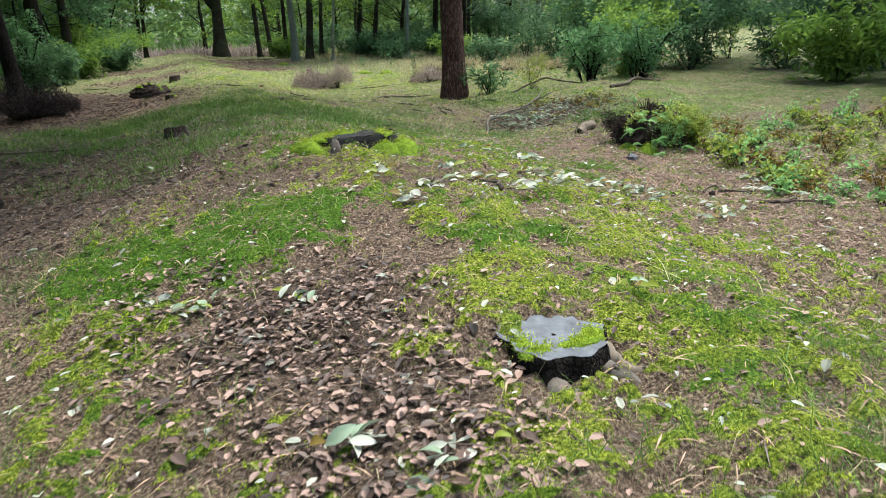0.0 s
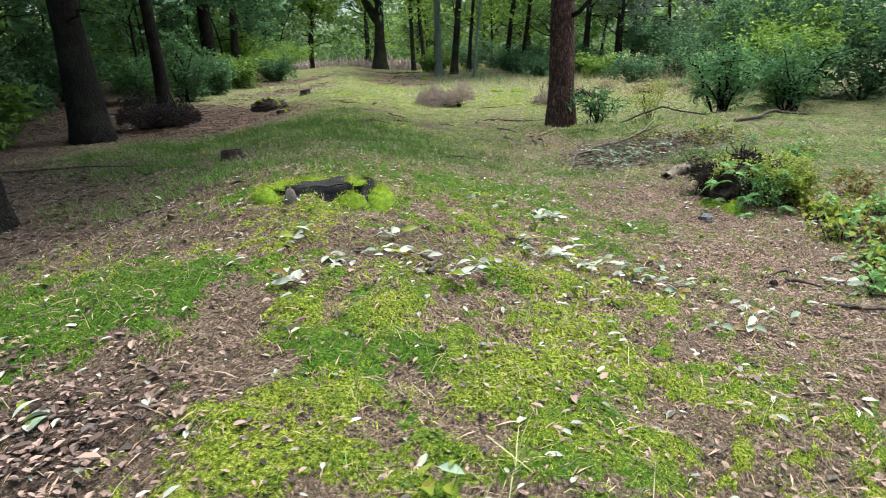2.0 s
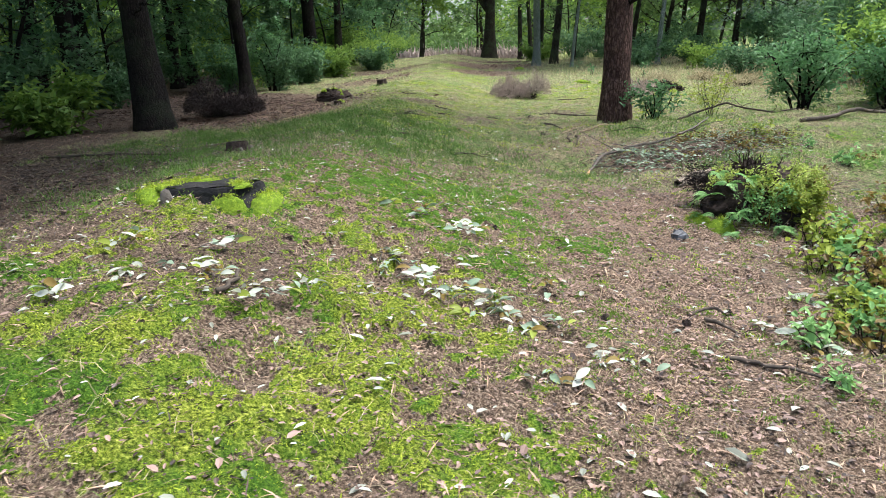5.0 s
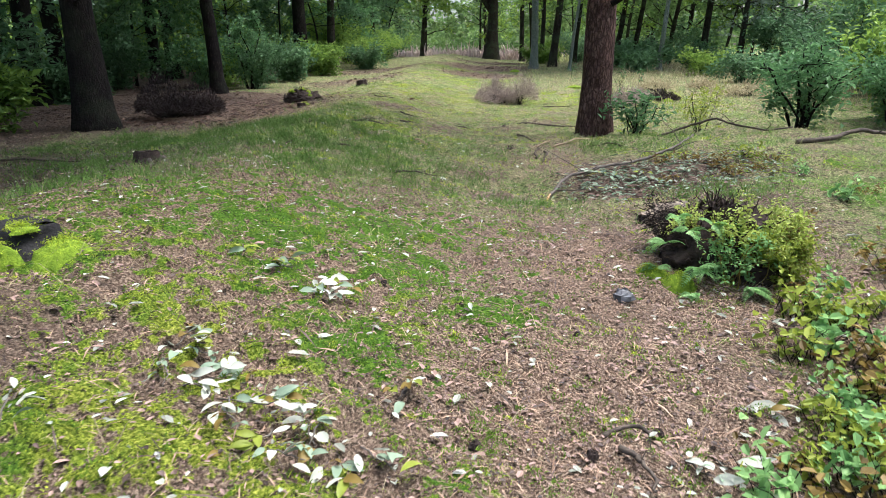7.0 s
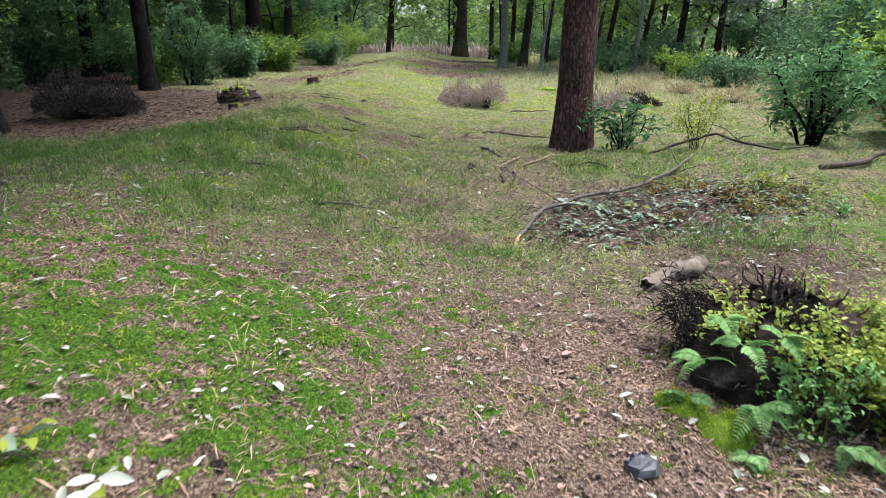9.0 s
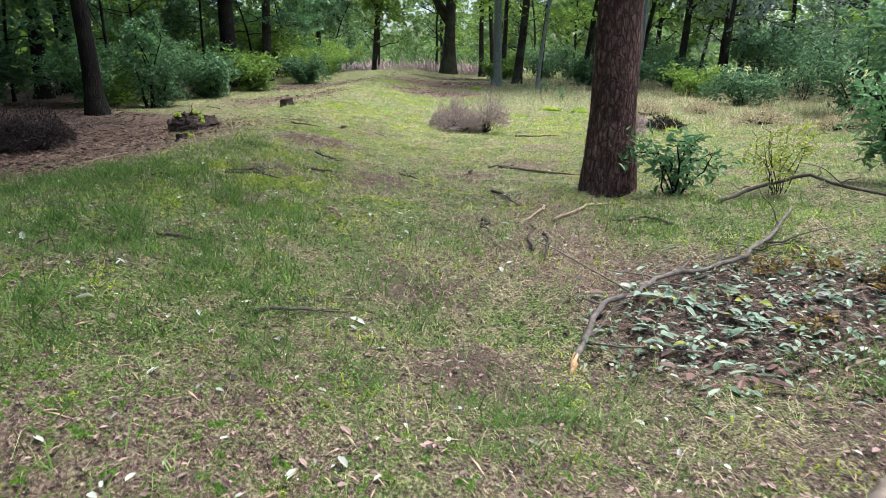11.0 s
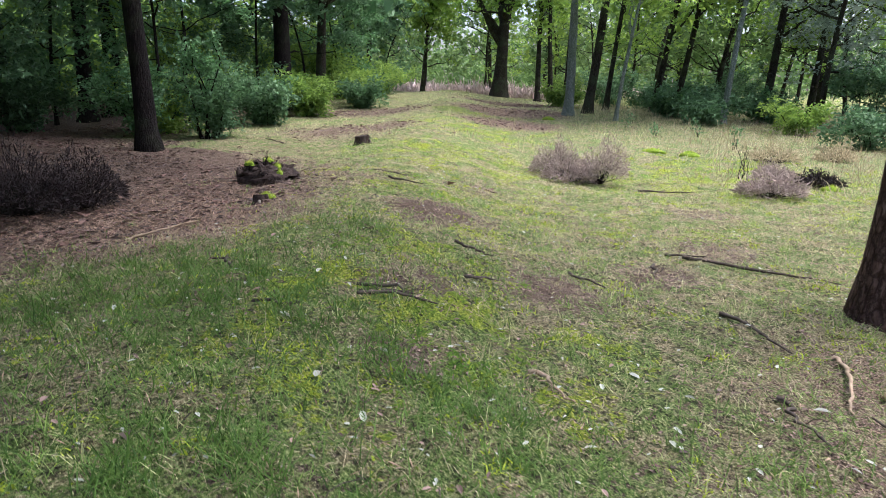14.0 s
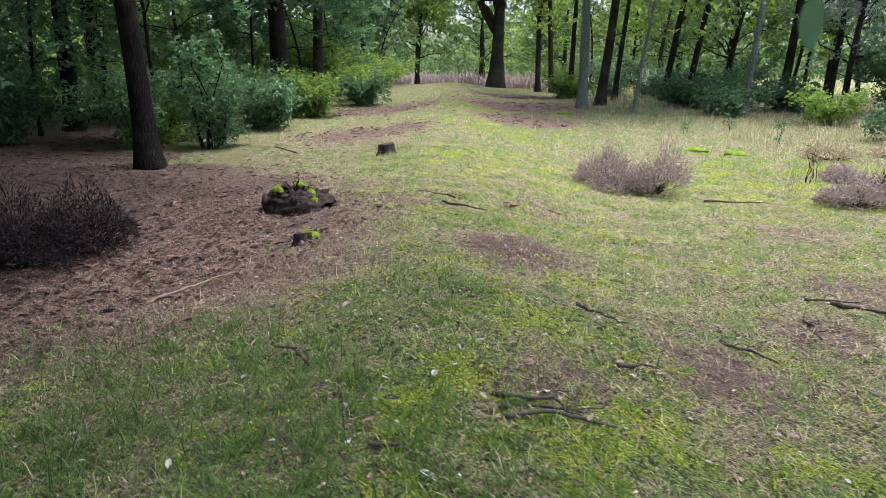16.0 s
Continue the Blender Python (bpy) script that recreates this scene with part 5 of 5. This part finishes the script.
# ---- fallen leafy sprigs ----
def laurel_leaf(mat, name, curl):
    """One pointed, keeled leaf 1 long, gently curled."""
    s = np.linspace(0, 1, 6)
    w = 0.20 * np.sin(np.pi * s ** 0.85) ** 0.8 + 0.004
    z = curl * np.sin(s * 2.8)
    rows = [np.stack([s, sgn * w, z + up * w], 1) for sgn, up in ((-1, 0.35), (0, 0.0), (1, 0.35))]
    v = np.concatenate(rows)
    i, j = np.meshgrid(np.arange(2), np.arange(5), indexing="ij")
    f = np.stack([i * 6 + j, i * 6 + j + 1, (i + 1) * 6 + j + 1, (i + 1) * 6 + j], -1).reshape(-1, 4)
    return mesh_of(name, v, f, mat)


LEAF_MESHES = [laurel_leaf(PALE_LEAF, "pale_leaf", 0.10), laurel_leaf(PALE_LEAF, "pale_leaf", -0.08), laurel_leaf(WILTED_LEAF, "wilted_leaf", 0.14), laurel_leaf(AUTUMN_LEAF, "yellow_leaf", 0.12), laurel_leaf(RUST_LEAF, "brown_leaf", 0.18)]


def sprig(x, y, turn, long, n, seed, label, shares=(0.34, 0.26, 0.26, 0.08, 0.06)):
    rng = np.random.RandomState(seed)
    z = float(surface(x, y)) + 0.015
    t = thing("fallen_sprig", (x, y, z), label, "leafy sprig", "fallen leafy sprigs", turn)
    p = bend((0, 0, 0.002), (long, 0, 0.004), 0.010, 7, rng)
    part("twig", mesh_of("twig", *joined([tube(p, np.linspace(0.004, 0.002, 7), 5)]), STICK), t)
    for k in range(n):
        s = (k + 0.6) / n
        q = np.array([np.interp(s * 6, np.arange(7), p[:, c]) for c in range(3)])
        leaf = part("leaf", LEAF_MESHES[rng.choice(5, p=shares)], t)
        a = (1 if k % 2 else -1) * rng.uniform(8, 55)
        leaf.matrix_basis = pose(q[0] + rng.normal() * 0.03, q[1] + rng.normal() * 0.03, q[2] + rng.uniform(0, 0.015), rng.uniform(-45, 45), rng.uniform(-20, 14), a + rng.normal() * 25) @ Matrix.Scale(rng.uniform(0.055, 0.10), 4)
    return t


SPRIGS = [(-0.31, 4.19), (-0.02, 3.89), (0.07, 3.99), (0.07, 3.49), (0.47, 4.04), (0.61, 4.06), (0.1, 4.18), (0.68, 4.95), (0.82, 4.82), (1.0, 4.72), (1.16, 4.73), (0.79, 5.87), (1.6, 4.77), (1.45, 4.82), (2.0, 4.58), (2.24, 4.55), (1.83, 4.28), (0.27, 4.02), (0.61, 5.85), (0.74, 5.87), (0.84, 5.67)]
SPRIGS += [(0.74, 4.88), (0.85, 4.94), (0.97, 4.75), (0.96, 4.84), (1.14, 4.73), (1.2, 4.78), (1.47, 4.85), (1.69, 4.83), (1.48, 4.63), (0.8, 4.15), (-1.32, 2.79), (-1.09, 2.53), (-0.49, 2.43), (-0.33, 1.55), (-0.09, 1.43), (2.92, 5.96), (2.81, 5.53), (2.93, 5.35), (3.12, 5.21), (2.69, 5.45), (3.0, 7.0)]
PILE = [(1.5, 10.6), (1.2, 10.3), (1.9, 10.9), (1.4, 11.0), (2.1, 10.5), (1.7, 10.2), (1.6, 10.9), (1.3, 10.7), (1.8, 10.5), (1.15, 10.9), (2.2, 11.2), (1.1, 10.6), (1.55, 11.3)]
YELLOWED = [(0.28, 5.86), (0.45, 5.87), (1.34, 4.72), (1.6, 5.33), (0.75, 2.55)]
rng = np.random.RandomState(23)
for n, (x, y) in enumerate(SPRIGS):
    sprig(x + rng.normal() * 0.02 - 0.08, y + rng.normal() * 0.02, rng.uniform(-50, 20) if n % 3 else rng.uniform(0, 360), rng.uniform(0.14, 0.26), int(rng.randint(6, 12)), 600 + n, "fallen sprig of pale wilting leaves on the moss")
for n, (x, y) in enumerate(PILE):
    sprig(x, y, rng.uniform(0, 360), rng.uniform(0.2, 0.35), int(rng.randint(11, 17)), 660 + n, "wilted green laurel sprig on the leaf heap", (0.12, 0.12, 0.58, 0.13, 0.05))
for n, (x, y) in enumerate(YELLOWED):
    sprig(x - 0.06, y, rng.uniform(0, 360), 0.16, 8, 690 + n, "yellowed fallen sprig on the moss", (0.05, 0.05, 0.15, 0.45, 0.30))


rng = np.random.RandomState(83)
over = thing("overhanging_branch", (-1.89, 10.47, 2.16), "leafy oak twig hanging down from a long limb", "branch")
limb = bend((-1.4, -0.7, 3.7), (0.05, 0.05, 0.72), 0.05, 12, rng)
drop = bend((0.05, 0.05, 0.72), (0, 0, 0.02), 0.015, 6, rng)
part("limb", mesh_of("limb", *joined([tube(limb, np.linspace(0.04, 0.010, 12), 8, rng, 0.05), tube(drop, np.linspace(0.008, 0.002, 6), 5)]), DARK_BARK), over)
for k in range(9):
    leaf = part("leaf", laurel_leaf(DEEP_LEAF, "oak_leaf", 0.1) if k == 0 else leaf.data, over)
    leaf.matrix_basis = pose(*drop[rng.randint(3, 6)], rng.uniform(-30, 30), rng.uniform(30, 100), rng.uniform(0, 360)) @ Matrix.Scale(rng.uniform(0.08, 0.11), 4)

# ---- what covers the floor ----
rng = np.random.RandomState(29)


def scatter(n, lo, hi, weight):
    """Points on the ground, as dense as weight(x, y) says."""
    x, y = rng.uniform(lo[0], hi[0], n), rng.uniform(lo[1], hi[1], n)
    keep = rng.uniform(0, 1, n) < weight(x, y)
    x, y = x[keep], y[keep]
    return np.stack([x, y, surface(x, y)], 1)


def clumped(x, y):
    return np.clip((rolling(x, y, 0.32, 21) - 0.40) * 4.0, 0.03, 1) * np.clip((rolling(x, y, 1.7, 22) - 0.2) * 1.8, 0.15, 1)


def stuff(name, data, mat, label, category):
    return tagged(new(name, mesh_of(name, *data, mat, False)), label, category, kind="stuff")


def thick(x, y):
    """Where the grass grows long and green; its leftmost patches also paint in shade."""
    # (-5.4, 9.8) and (-4.2, 8.8) put the left crowns' shade into dark grass
    return patch(x, y, [(-0.9, 9.6, 1.0, 0.9), (-2.2, 10.2, 1.3, 1.0), (-3.4, 10.6, 1.4, 1.0), (-4.6, 11.2, 1.2, 0.8), (-1.6, 8.6, 1.2, 0.7), (1.3, 12.5, 0.8, 0.7), (0.9, 9.3, 0.5, 0.7), (-0.6, 11.4, 0.6, 0.4), (2.6, 9.9, 0.6, 0.6), (-5.4, 9.8, 1.4, 0.9), (-4.2, 8.8, 1.2, 0.7), (-3.6, 12.4, 1.0, 0.5), (-1.7, 2.1, 0.8, 0.5), (-1.1, 1.4, 0.6, 0.4), (0.6, 1.3, 0.5, 0.4), (-2.2, 3.2, 0.8, 0.5), (1.35, 1.5, 0.7, 0.8), (1.9, 2.6, 0.7, 0.6), (-1.5, 3.7, 0.6, 0.5), (-2.6, 6.9, 1.2, 0.7)])


def grass_at(x, y):
    moss, grass, litter, needle = cover(x, y)
    return grass * clumped(x, y) * (1 - 0.6 * moss) * np.where(across(x, y)[0] < 7, 0.35, 0.8)


NEAR, FAR = ((-7.5, 0.3), (5.5, 21.0)), ((-18.0, 21.0), (9.0, 52.0))
def tufts(p, per, spread, tall, wide, sway=0.8):
    """Tufts of blades that lean outwards from their middles."""
    n = len(p)
    off = rng.normal(size=(n * per, 2)) * np.repeat(spread * np.exp(rng.normal(size=n) * 0.4), per)[:, None]
    q = np.repeat(p, per, 0)
    q[:, :2] += off
    q[:, 2] = surface(q[:, 0], q[:, 1]) - 0.004
    h = np.repeat(np.exp(rng.normal(size=n) * 0.3), per) * tall
    return blades(q, h, wide, rng, sway)


p = scatter(14000, *NEAR, lambda x, y: cover(x, y)[1] * np.clip((rolling(x, y, 1.5, 22) - 0.25) * 2.2, 0.1, 1) * np.where(across(x, y)[0] < 7, 0.35, 1.0))
stuff("short_grass", tufts(p, 14, 0.035, 0.055, 0.005), GRASS, "short fine tufts of green grass", "grass")
p = scatter(5200, *NEAR, lambda x, y: cover(x, y)[1] * np.clip((rolling(x, y, 1.2, 27) - 0.25) * 2.2, 0.1, 1) * np.where(across(x, y)[0] < 7, 0.3, 1.0))
stuff("pale_tufts", tufts(p, 16, 0.04, 0.05, 0.005, 1.1), PALE_GRASS, "pale yellowish tufts of grass", "grass")
p = scatter(5200, (-2.0, 2.0), (4.0, 9.0), lambda x, y: np.clip((y - 2.0) / 3, 0.25, 1) * np.clip(0.2 + 0.6 * rolling(x, y, 0.9, 28), 0, 1) * np.clip(0.9 - 0.7 * cover(x, y)[2], 0.05, 1))
q = np.repeat(p, 26, 0)
broad = np.repeat(rng.uniform(0.014, 0.05, len(p)), 26)
off = rng.normal(size=(len(q), 2)) * broad[:, None] * 0.75
q[:, :2] += off
q[:, 2] = surface(q[:, 0], q[:, 1]) + 0.8 * broad * np.exp(-(off ** 2).sum(1) / (broad * 1.1) ** 2)
pick = np.repeat(rng.uniform(0, 1, len(p)) < np.clip(1.3 - 0.25 * p[:, 1], 0.12, 0.8), 26)
stuff("moss_clumps", blades(q[pick], 0.014, 0.006, rng, 0.8), MOSS_TUFT, "small yellow-green moss clumps among needles", "moss")
stuff("dark_moss_clumps", blades(q[~pick], 0.014, 0.006, rng, 0.8), DEEP_MOSS, "small deep green moss clumps among needles", "moss")
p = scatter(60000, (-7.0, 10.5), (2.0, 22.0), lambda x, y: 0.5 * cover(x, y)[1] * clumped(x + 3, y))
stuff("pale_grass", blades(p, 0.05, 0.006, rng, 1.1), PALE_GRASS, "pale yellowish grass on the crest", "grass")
p = scatter(700000, (-6.5, 0.6), (4.0, 15.0), lambda x, y: thick(x, y) * np.clip(clumped(x, y), 0.10, 1))
stuff("long_grass", blades(p, np.where(p[:, 1] < 5, 0.075, 0.10), np.where(p[:, 1] < 5, 0.0028, 0.006), rng, 0.85), DEEP_GRASS, "soft long deep green grass on the bank's flank", "grass")
p = scatter(90000, *NEAR, lambda x, y: np.clip(0.15 + 0.85 * rolling(x, y, 0.9, 31), 0, 1) * (0.25 + 0.5 * cover(x, y)[1]))
stuff("dry_grass", blades(p, 0.085, 0.0035, rng, 1.3), DRY_GRASS, "dry bleached grass stems lying over the floor", "grass")
# far blades use the brightened grass colour instead of more light
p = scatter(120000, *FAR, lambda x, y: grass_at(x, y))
stuff("far_grass", blades(p, 0.09, 0.012, rng, 0.9), PALE_GRASS, "short grass farther along the clearing, in a brightened tone", "grass")
p = scatter(60000, (-8.0, 20.0), (9.0, 46.0), lambda x, y: np.clip((across(x, y)[1] - 5.0) / 4, 0.06, 1) * clumped(x, y))
stuff("tall_dry_grass", blades(p, 0.24, 0.010, rng, 0.45), DRY_GRASS, "tall straw-coloured grass on the open side", "grass")
p = scatter(400000, (-2.4, 1.0), (3.2, 8.2), lambda x, y: np.clip(cover(x, y)[0] * 2.6 - 0.7, 0, 1) * np.clip((rolling(x, y, 0.22, 24) - 0.25) * 4, 0.15, 1) * (y < 5.5 + 2 * rng.uniform(0, 1, len(x))))
deep = rng.uniform(0, 1, len(p)) < np.clip(deep_moss(p[:, 0], p[:, 1]) + 0.45 * (rolling(p[:, 0], p[:, 1], 0.5, 33) > 0.62), 0, 0.95)
stuff("moss", blades(p[~deep], 0.009, 0.0042, rng, 0.8), MOSS_TUFT, "bright yellow-green moss carpet on the bank", "moss")
stuff("moss", blades(p[deep], 0.011, 0.0042, rng, 0.8), DEEP_MOSS, "deep green moss cushions on the bank", "moss")
p = scatter(60000, (-8.0, 9.0), (4.0, 24.0), lambda x, y: np.clip(cover(x, y)[0] * 1.4 - 0.2, 0, 1) * clumped(x, y))
stuff("moss", blades(p, 0.03, 0.014, rng, 0.7), MOSS_TUFT, "yellowish moss between the grass", "moss")


def flat_leaves(p, size, slim=0.5, lift=0.006, fine=True):
    a = rng.uniform(0, 6.28, len(p))
    way = np.stack([np.cos(a), np.sin(a), rng.normal(size=len(p)) * 0.22], 1)
    p = p + np.array([0, 0, 1.0]) * (lift + np.abs(rng.normal(size=(len(p), 1))) * lift)
    return leaves(p, size, rng, way / np.linalg.norm(way, axis=1)[:, None], 0.84, slim, 0.14, 0.34, fine)


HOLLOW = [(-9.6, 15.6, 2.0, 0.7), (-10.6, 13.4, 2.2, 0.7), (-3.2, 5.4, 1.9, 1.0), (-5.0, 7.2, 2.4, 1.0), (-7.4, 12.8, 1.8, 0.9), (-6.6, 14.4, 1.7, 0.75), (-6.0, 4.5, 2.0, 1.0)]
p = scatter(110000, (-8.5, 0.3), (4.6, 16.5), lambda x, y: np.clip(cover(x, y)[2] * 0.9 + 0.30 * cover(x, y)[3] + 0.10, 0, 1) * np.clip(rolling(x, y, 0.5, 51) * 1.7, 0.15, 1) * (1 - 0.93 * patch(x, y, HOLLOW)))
stuff("leaf_litter", flat_leaves(p, 0.024), BROWN_LEAF, "brown dead leaves strewn over the floor", "leaf litter")
# dark leaves carry both the wet and the canopy's shade
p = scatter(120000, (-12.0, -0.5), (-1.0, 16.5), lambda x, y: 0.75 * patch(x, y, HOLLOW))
stuff("leaf_litter", flat_leaves(p, 0.045, fine=False), WET_SHADED_LEAF, "wet leaves filling the hollow, darkened for the trees' shade", "leaf litter")
HEAP = [(-0.6, 2.3, 0.55, 0.9), (-0.2, 1.6, 0.45, 0.8), (-1.1, 2.6, 0.4, 0.6)]
p = scatter(15000, (-1.8, 0.4), (1.0, 4.0), lambda x, y: patch(x, y, HEAP) * np.clip(rolling(x, y, 0.22, 52) * 1.8 - 0.2, 0.1, 1))
stuff("leaf_litter", flat_leaves(p, 0.026, 0.6, 0.010), BROWN_LEAF, "thick patch of brown and grey dead leaves", "leaf litter")
p = scatter(8000, (-1.8, 0.4), (1.0, 4.0), lambda x, y: patch(x, y, HEAP))
stuff("leaf_litter", flat_leaves(p, 0.030, 0.6, 0.010), WET_SHADED_LEAF, "wet dark leaves between the paler ones", "leaf litter")
p = scatter(26000, (-16.0, 16.0), (-2.0, 46.0), lambda x, y: np.clip(cover(x, y)[2], 0, 1))
stuff("leaf_litter", flat_leaves(p, 0.08, fine=False), RED_LITTER, "brown dead leaves along the foot of the bank", "leaf litter")
PALE_SPOTS = [(-0.55, 2.3, 0.5, 0.5), (-0.1, 1.5, 0.4, 0.5), (0.2, 4.15, 0.6, 0.8), (1.0, 4.9, 0.7, 0.7), (1.7, 10.6, 0.8, 0.5), (2.2, 4.6, 0.7, 0.5), (3.1, 6.4, 0.7, 0.9), (2.5, 9.2, 0.6, 0.6), (-0.9, 5.9, 0.5, 0.4)]
p = scatter(14000, (-3.0, 0.3), (4.5, 12.0), lambda x, y: np.clip(0.035 + 0.17 * patch(x, y, PALE_SPOTS), 0, 1))
stuff("pale_leaf_litter", flat_leaves(p, 0.048, 0.45), PALE_LEAF, "scattered pale leaves with whitish undersides", "leaf litter")
p = scatter(4000, (0.6, 9.4), (3.4, 11.8), lambda x, y: patch(x, y, [(1.6, 10.5, 0.8, 0.35), (2.6, 11.1, 0.7, 0.5)]))
stuff("rusty_leaf_pile", flat_leaves(p, 0.05, 0.45, 0.02), RED_LITTER, "rusty brown leaves heaped with the wilted ones", "leaf litter")
p = scatter(6000, (0.4, 9.4), (3.4, 11.8), lambda x, y: patch(x, y, [(1.6, 10.6, 0.7, 0.55), (2.4, 10.9, 0.7, 0.45)]))
stuff("wilted_leaf_pile", flat_leaves(p, 0.05, 0.42, 0.02), WILTED_LEAF, "heap of wilted green and grey laurel leaves", "leaf litter")
p = scatter(5200, (-6.0, 7.0), (3.0, 20.0), lambda x, y: 0.3 + 0 * x)
stuff("stray_leaves", flat_leaves(p, 0.026, 0.55, 0.015), PALE_LEAF, "single pale leaves caught in the grass", "leaf litter")
p = scatter(5200, (-6.0, 7.0), (3.0, 20.0), lambda x, y: 0.4 + 0 * x)
stuff("stray_leaves", flat_leaves(p, 0.024, 0.55, 0.012), BROWN_LEAF, "single brown leaves caught in the grass", "leaf litter")
p = scatter(120000, (-8.0, 0.4), (5.0, 16.0), lambda x, y: np.clip(0.12 + 0.9 * cover(x, y)[3] + 0.25 * cover(x, y)[2], 0, 1))
stuff("fallen_needles", flat_leaves(p, 0.055, 0.07, 0.005, False), NEEDLES, "fallen reddish pine needles and bark crumbs", "needles")
p = scatter(22000, (-3.5, 0.4), (4.5, 15.0), lambda x, y: 0.25 + 0.4 * cover(x, y)[3])
stuff("twig_litter", flat_leaves(p, 0.075, 0.055, 0.008, False), WET_SHADED_LEAF, "dark bits of twig scattered over the floor", "twigs")
p = scatter(16000, (-2.5, 0.4), (4.0, 9.5), lambda x, y: np.clip(0.12 + 0.5 * rolling(x, y, 0.7, 61) ** 2, 0, 1))
stuff("leaf_scraps", flat_leaves(p, 0.018, 0.6, 0.008), BROWN_LEAF, "small scraps of brown leaf caught in the moss", "leaf litter")
p = scatter(15000, (0.6, 2.0), (4.6, 9.0), lambda x, y: np.clip((x - 0.6) / 2.0, 0.1, 1) * np.clip(rolling(x, y, 0.6, 63) * 1.6 - 0.2, 0.1, 1))
stuff("leaf_litter", flat_leaves(p, 0.022, 0.6, 0.007), BROWN_LEAF, "pinkish brown dead leaves beside the path", "leaf litter")
p = scatter(26000, (-0.8, 1.6), (4.6, 9.2), lambda x, y: np.clip(0.15 + 0.7 * cover(x, y)[3] * rolling(x, y, 0.45, 64), 0, 1))
stuff("dark_crumbs", flat_leaves(p, 0.017, 0.7, 0.007), WET_SHADED_LEAF, "dark wet leaf and bark crumbs beside the path", "leaf litter")
p = scatter(1500, (-1.6, 1.0), (4.0, 8.5), lambda x, y: 0.6 + 0 * x)
stuff("pale_scraps", flat_leaves(p, 0.032, 0.5, 0.012), PALE_LEAF, "single pale leaves strewn on moss and needles", "leaf litter")
p = scatter(4000, (-8.4, 11.8), (-5.2, 16.0), lambda x, y: 0.7 * patch(x, y, HOLLOW))
stuff("leaf_litter", flat_leaves(p, 0.05, 0.6, 0.010), RED_LITTER, "reddish dead leaves round the rotten stump", "leaf litter")
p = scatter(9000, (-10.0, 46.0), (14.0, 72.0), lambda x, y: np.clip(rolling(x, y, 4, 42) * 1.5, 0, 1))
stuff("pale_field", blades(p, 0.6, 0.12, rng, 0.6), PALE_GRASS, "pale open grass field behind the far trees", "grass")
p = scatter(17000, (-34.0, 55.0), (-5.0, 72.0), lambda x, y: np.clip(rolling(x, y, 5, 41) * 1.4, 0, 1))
stuff("heather_field", blades(p, 0.7, 0.16, rng, 0.5), FIELD_HEATHER, "wide field of faded pink heather beyond the oak, lightened for distance", "heather")

p = scatter(9000, (-6.0, 9.0), (2.5, 21.0), lambda x, y: np.clip((rolling(x, y, 1.0, 71) - 0.45) * 4, 0, 1) * (1 - cover(x, y)[2]))
stuff("straw_tufts", tufts(p, 5, 0.05, 0.035, 0.007, 1.8), DRY_GRASS, "flattened straw-coloured grass patches", "grass")
p = scatter(55000, (-5.5, 11.5), (1.5, 21.0), lambda x, y: np.clip((rolling(x, y, 0.8, 75) - 0.42) * 4, 0.05, 1) * (1 - cover(x, y)[2]) * np.clip((y - 11.5) / 2, 0, 1))
stuff("straw_mat", blades(p, 0.05, 0.006, rng, 2.0), DRY_GRASS, "matted tan grass on the crest of the bank", "grass")
p = scatter(9000, (-5.5, 11.0), (1.5, 19.0), lambda x, y: np.clip((rolling(x, y, 0.7, 76) - 0.5) * 4, 0.02, 1))
stuff("bark_crumbs", flat_leaves(p, 0.022, 0.5, 0.008), RED_LITTER, "reddish leaf and bark crumbs in the grass", "leaf litter")
p = scatter(2600, (-6.0, 9.0), (2.5, 24.0), lambda x, y: np.clip((rolling(x, y, 1.3, 72) - 0.42) * 3, 0, 1) * (1 - cover(x, y)[2]))
stuff("yellow_moss", tufts(p, 26, 0.06, 0.024, 0.011, 0.9), MOSS_TUFT, "yellow-green moss cushions between the grass", "moss")
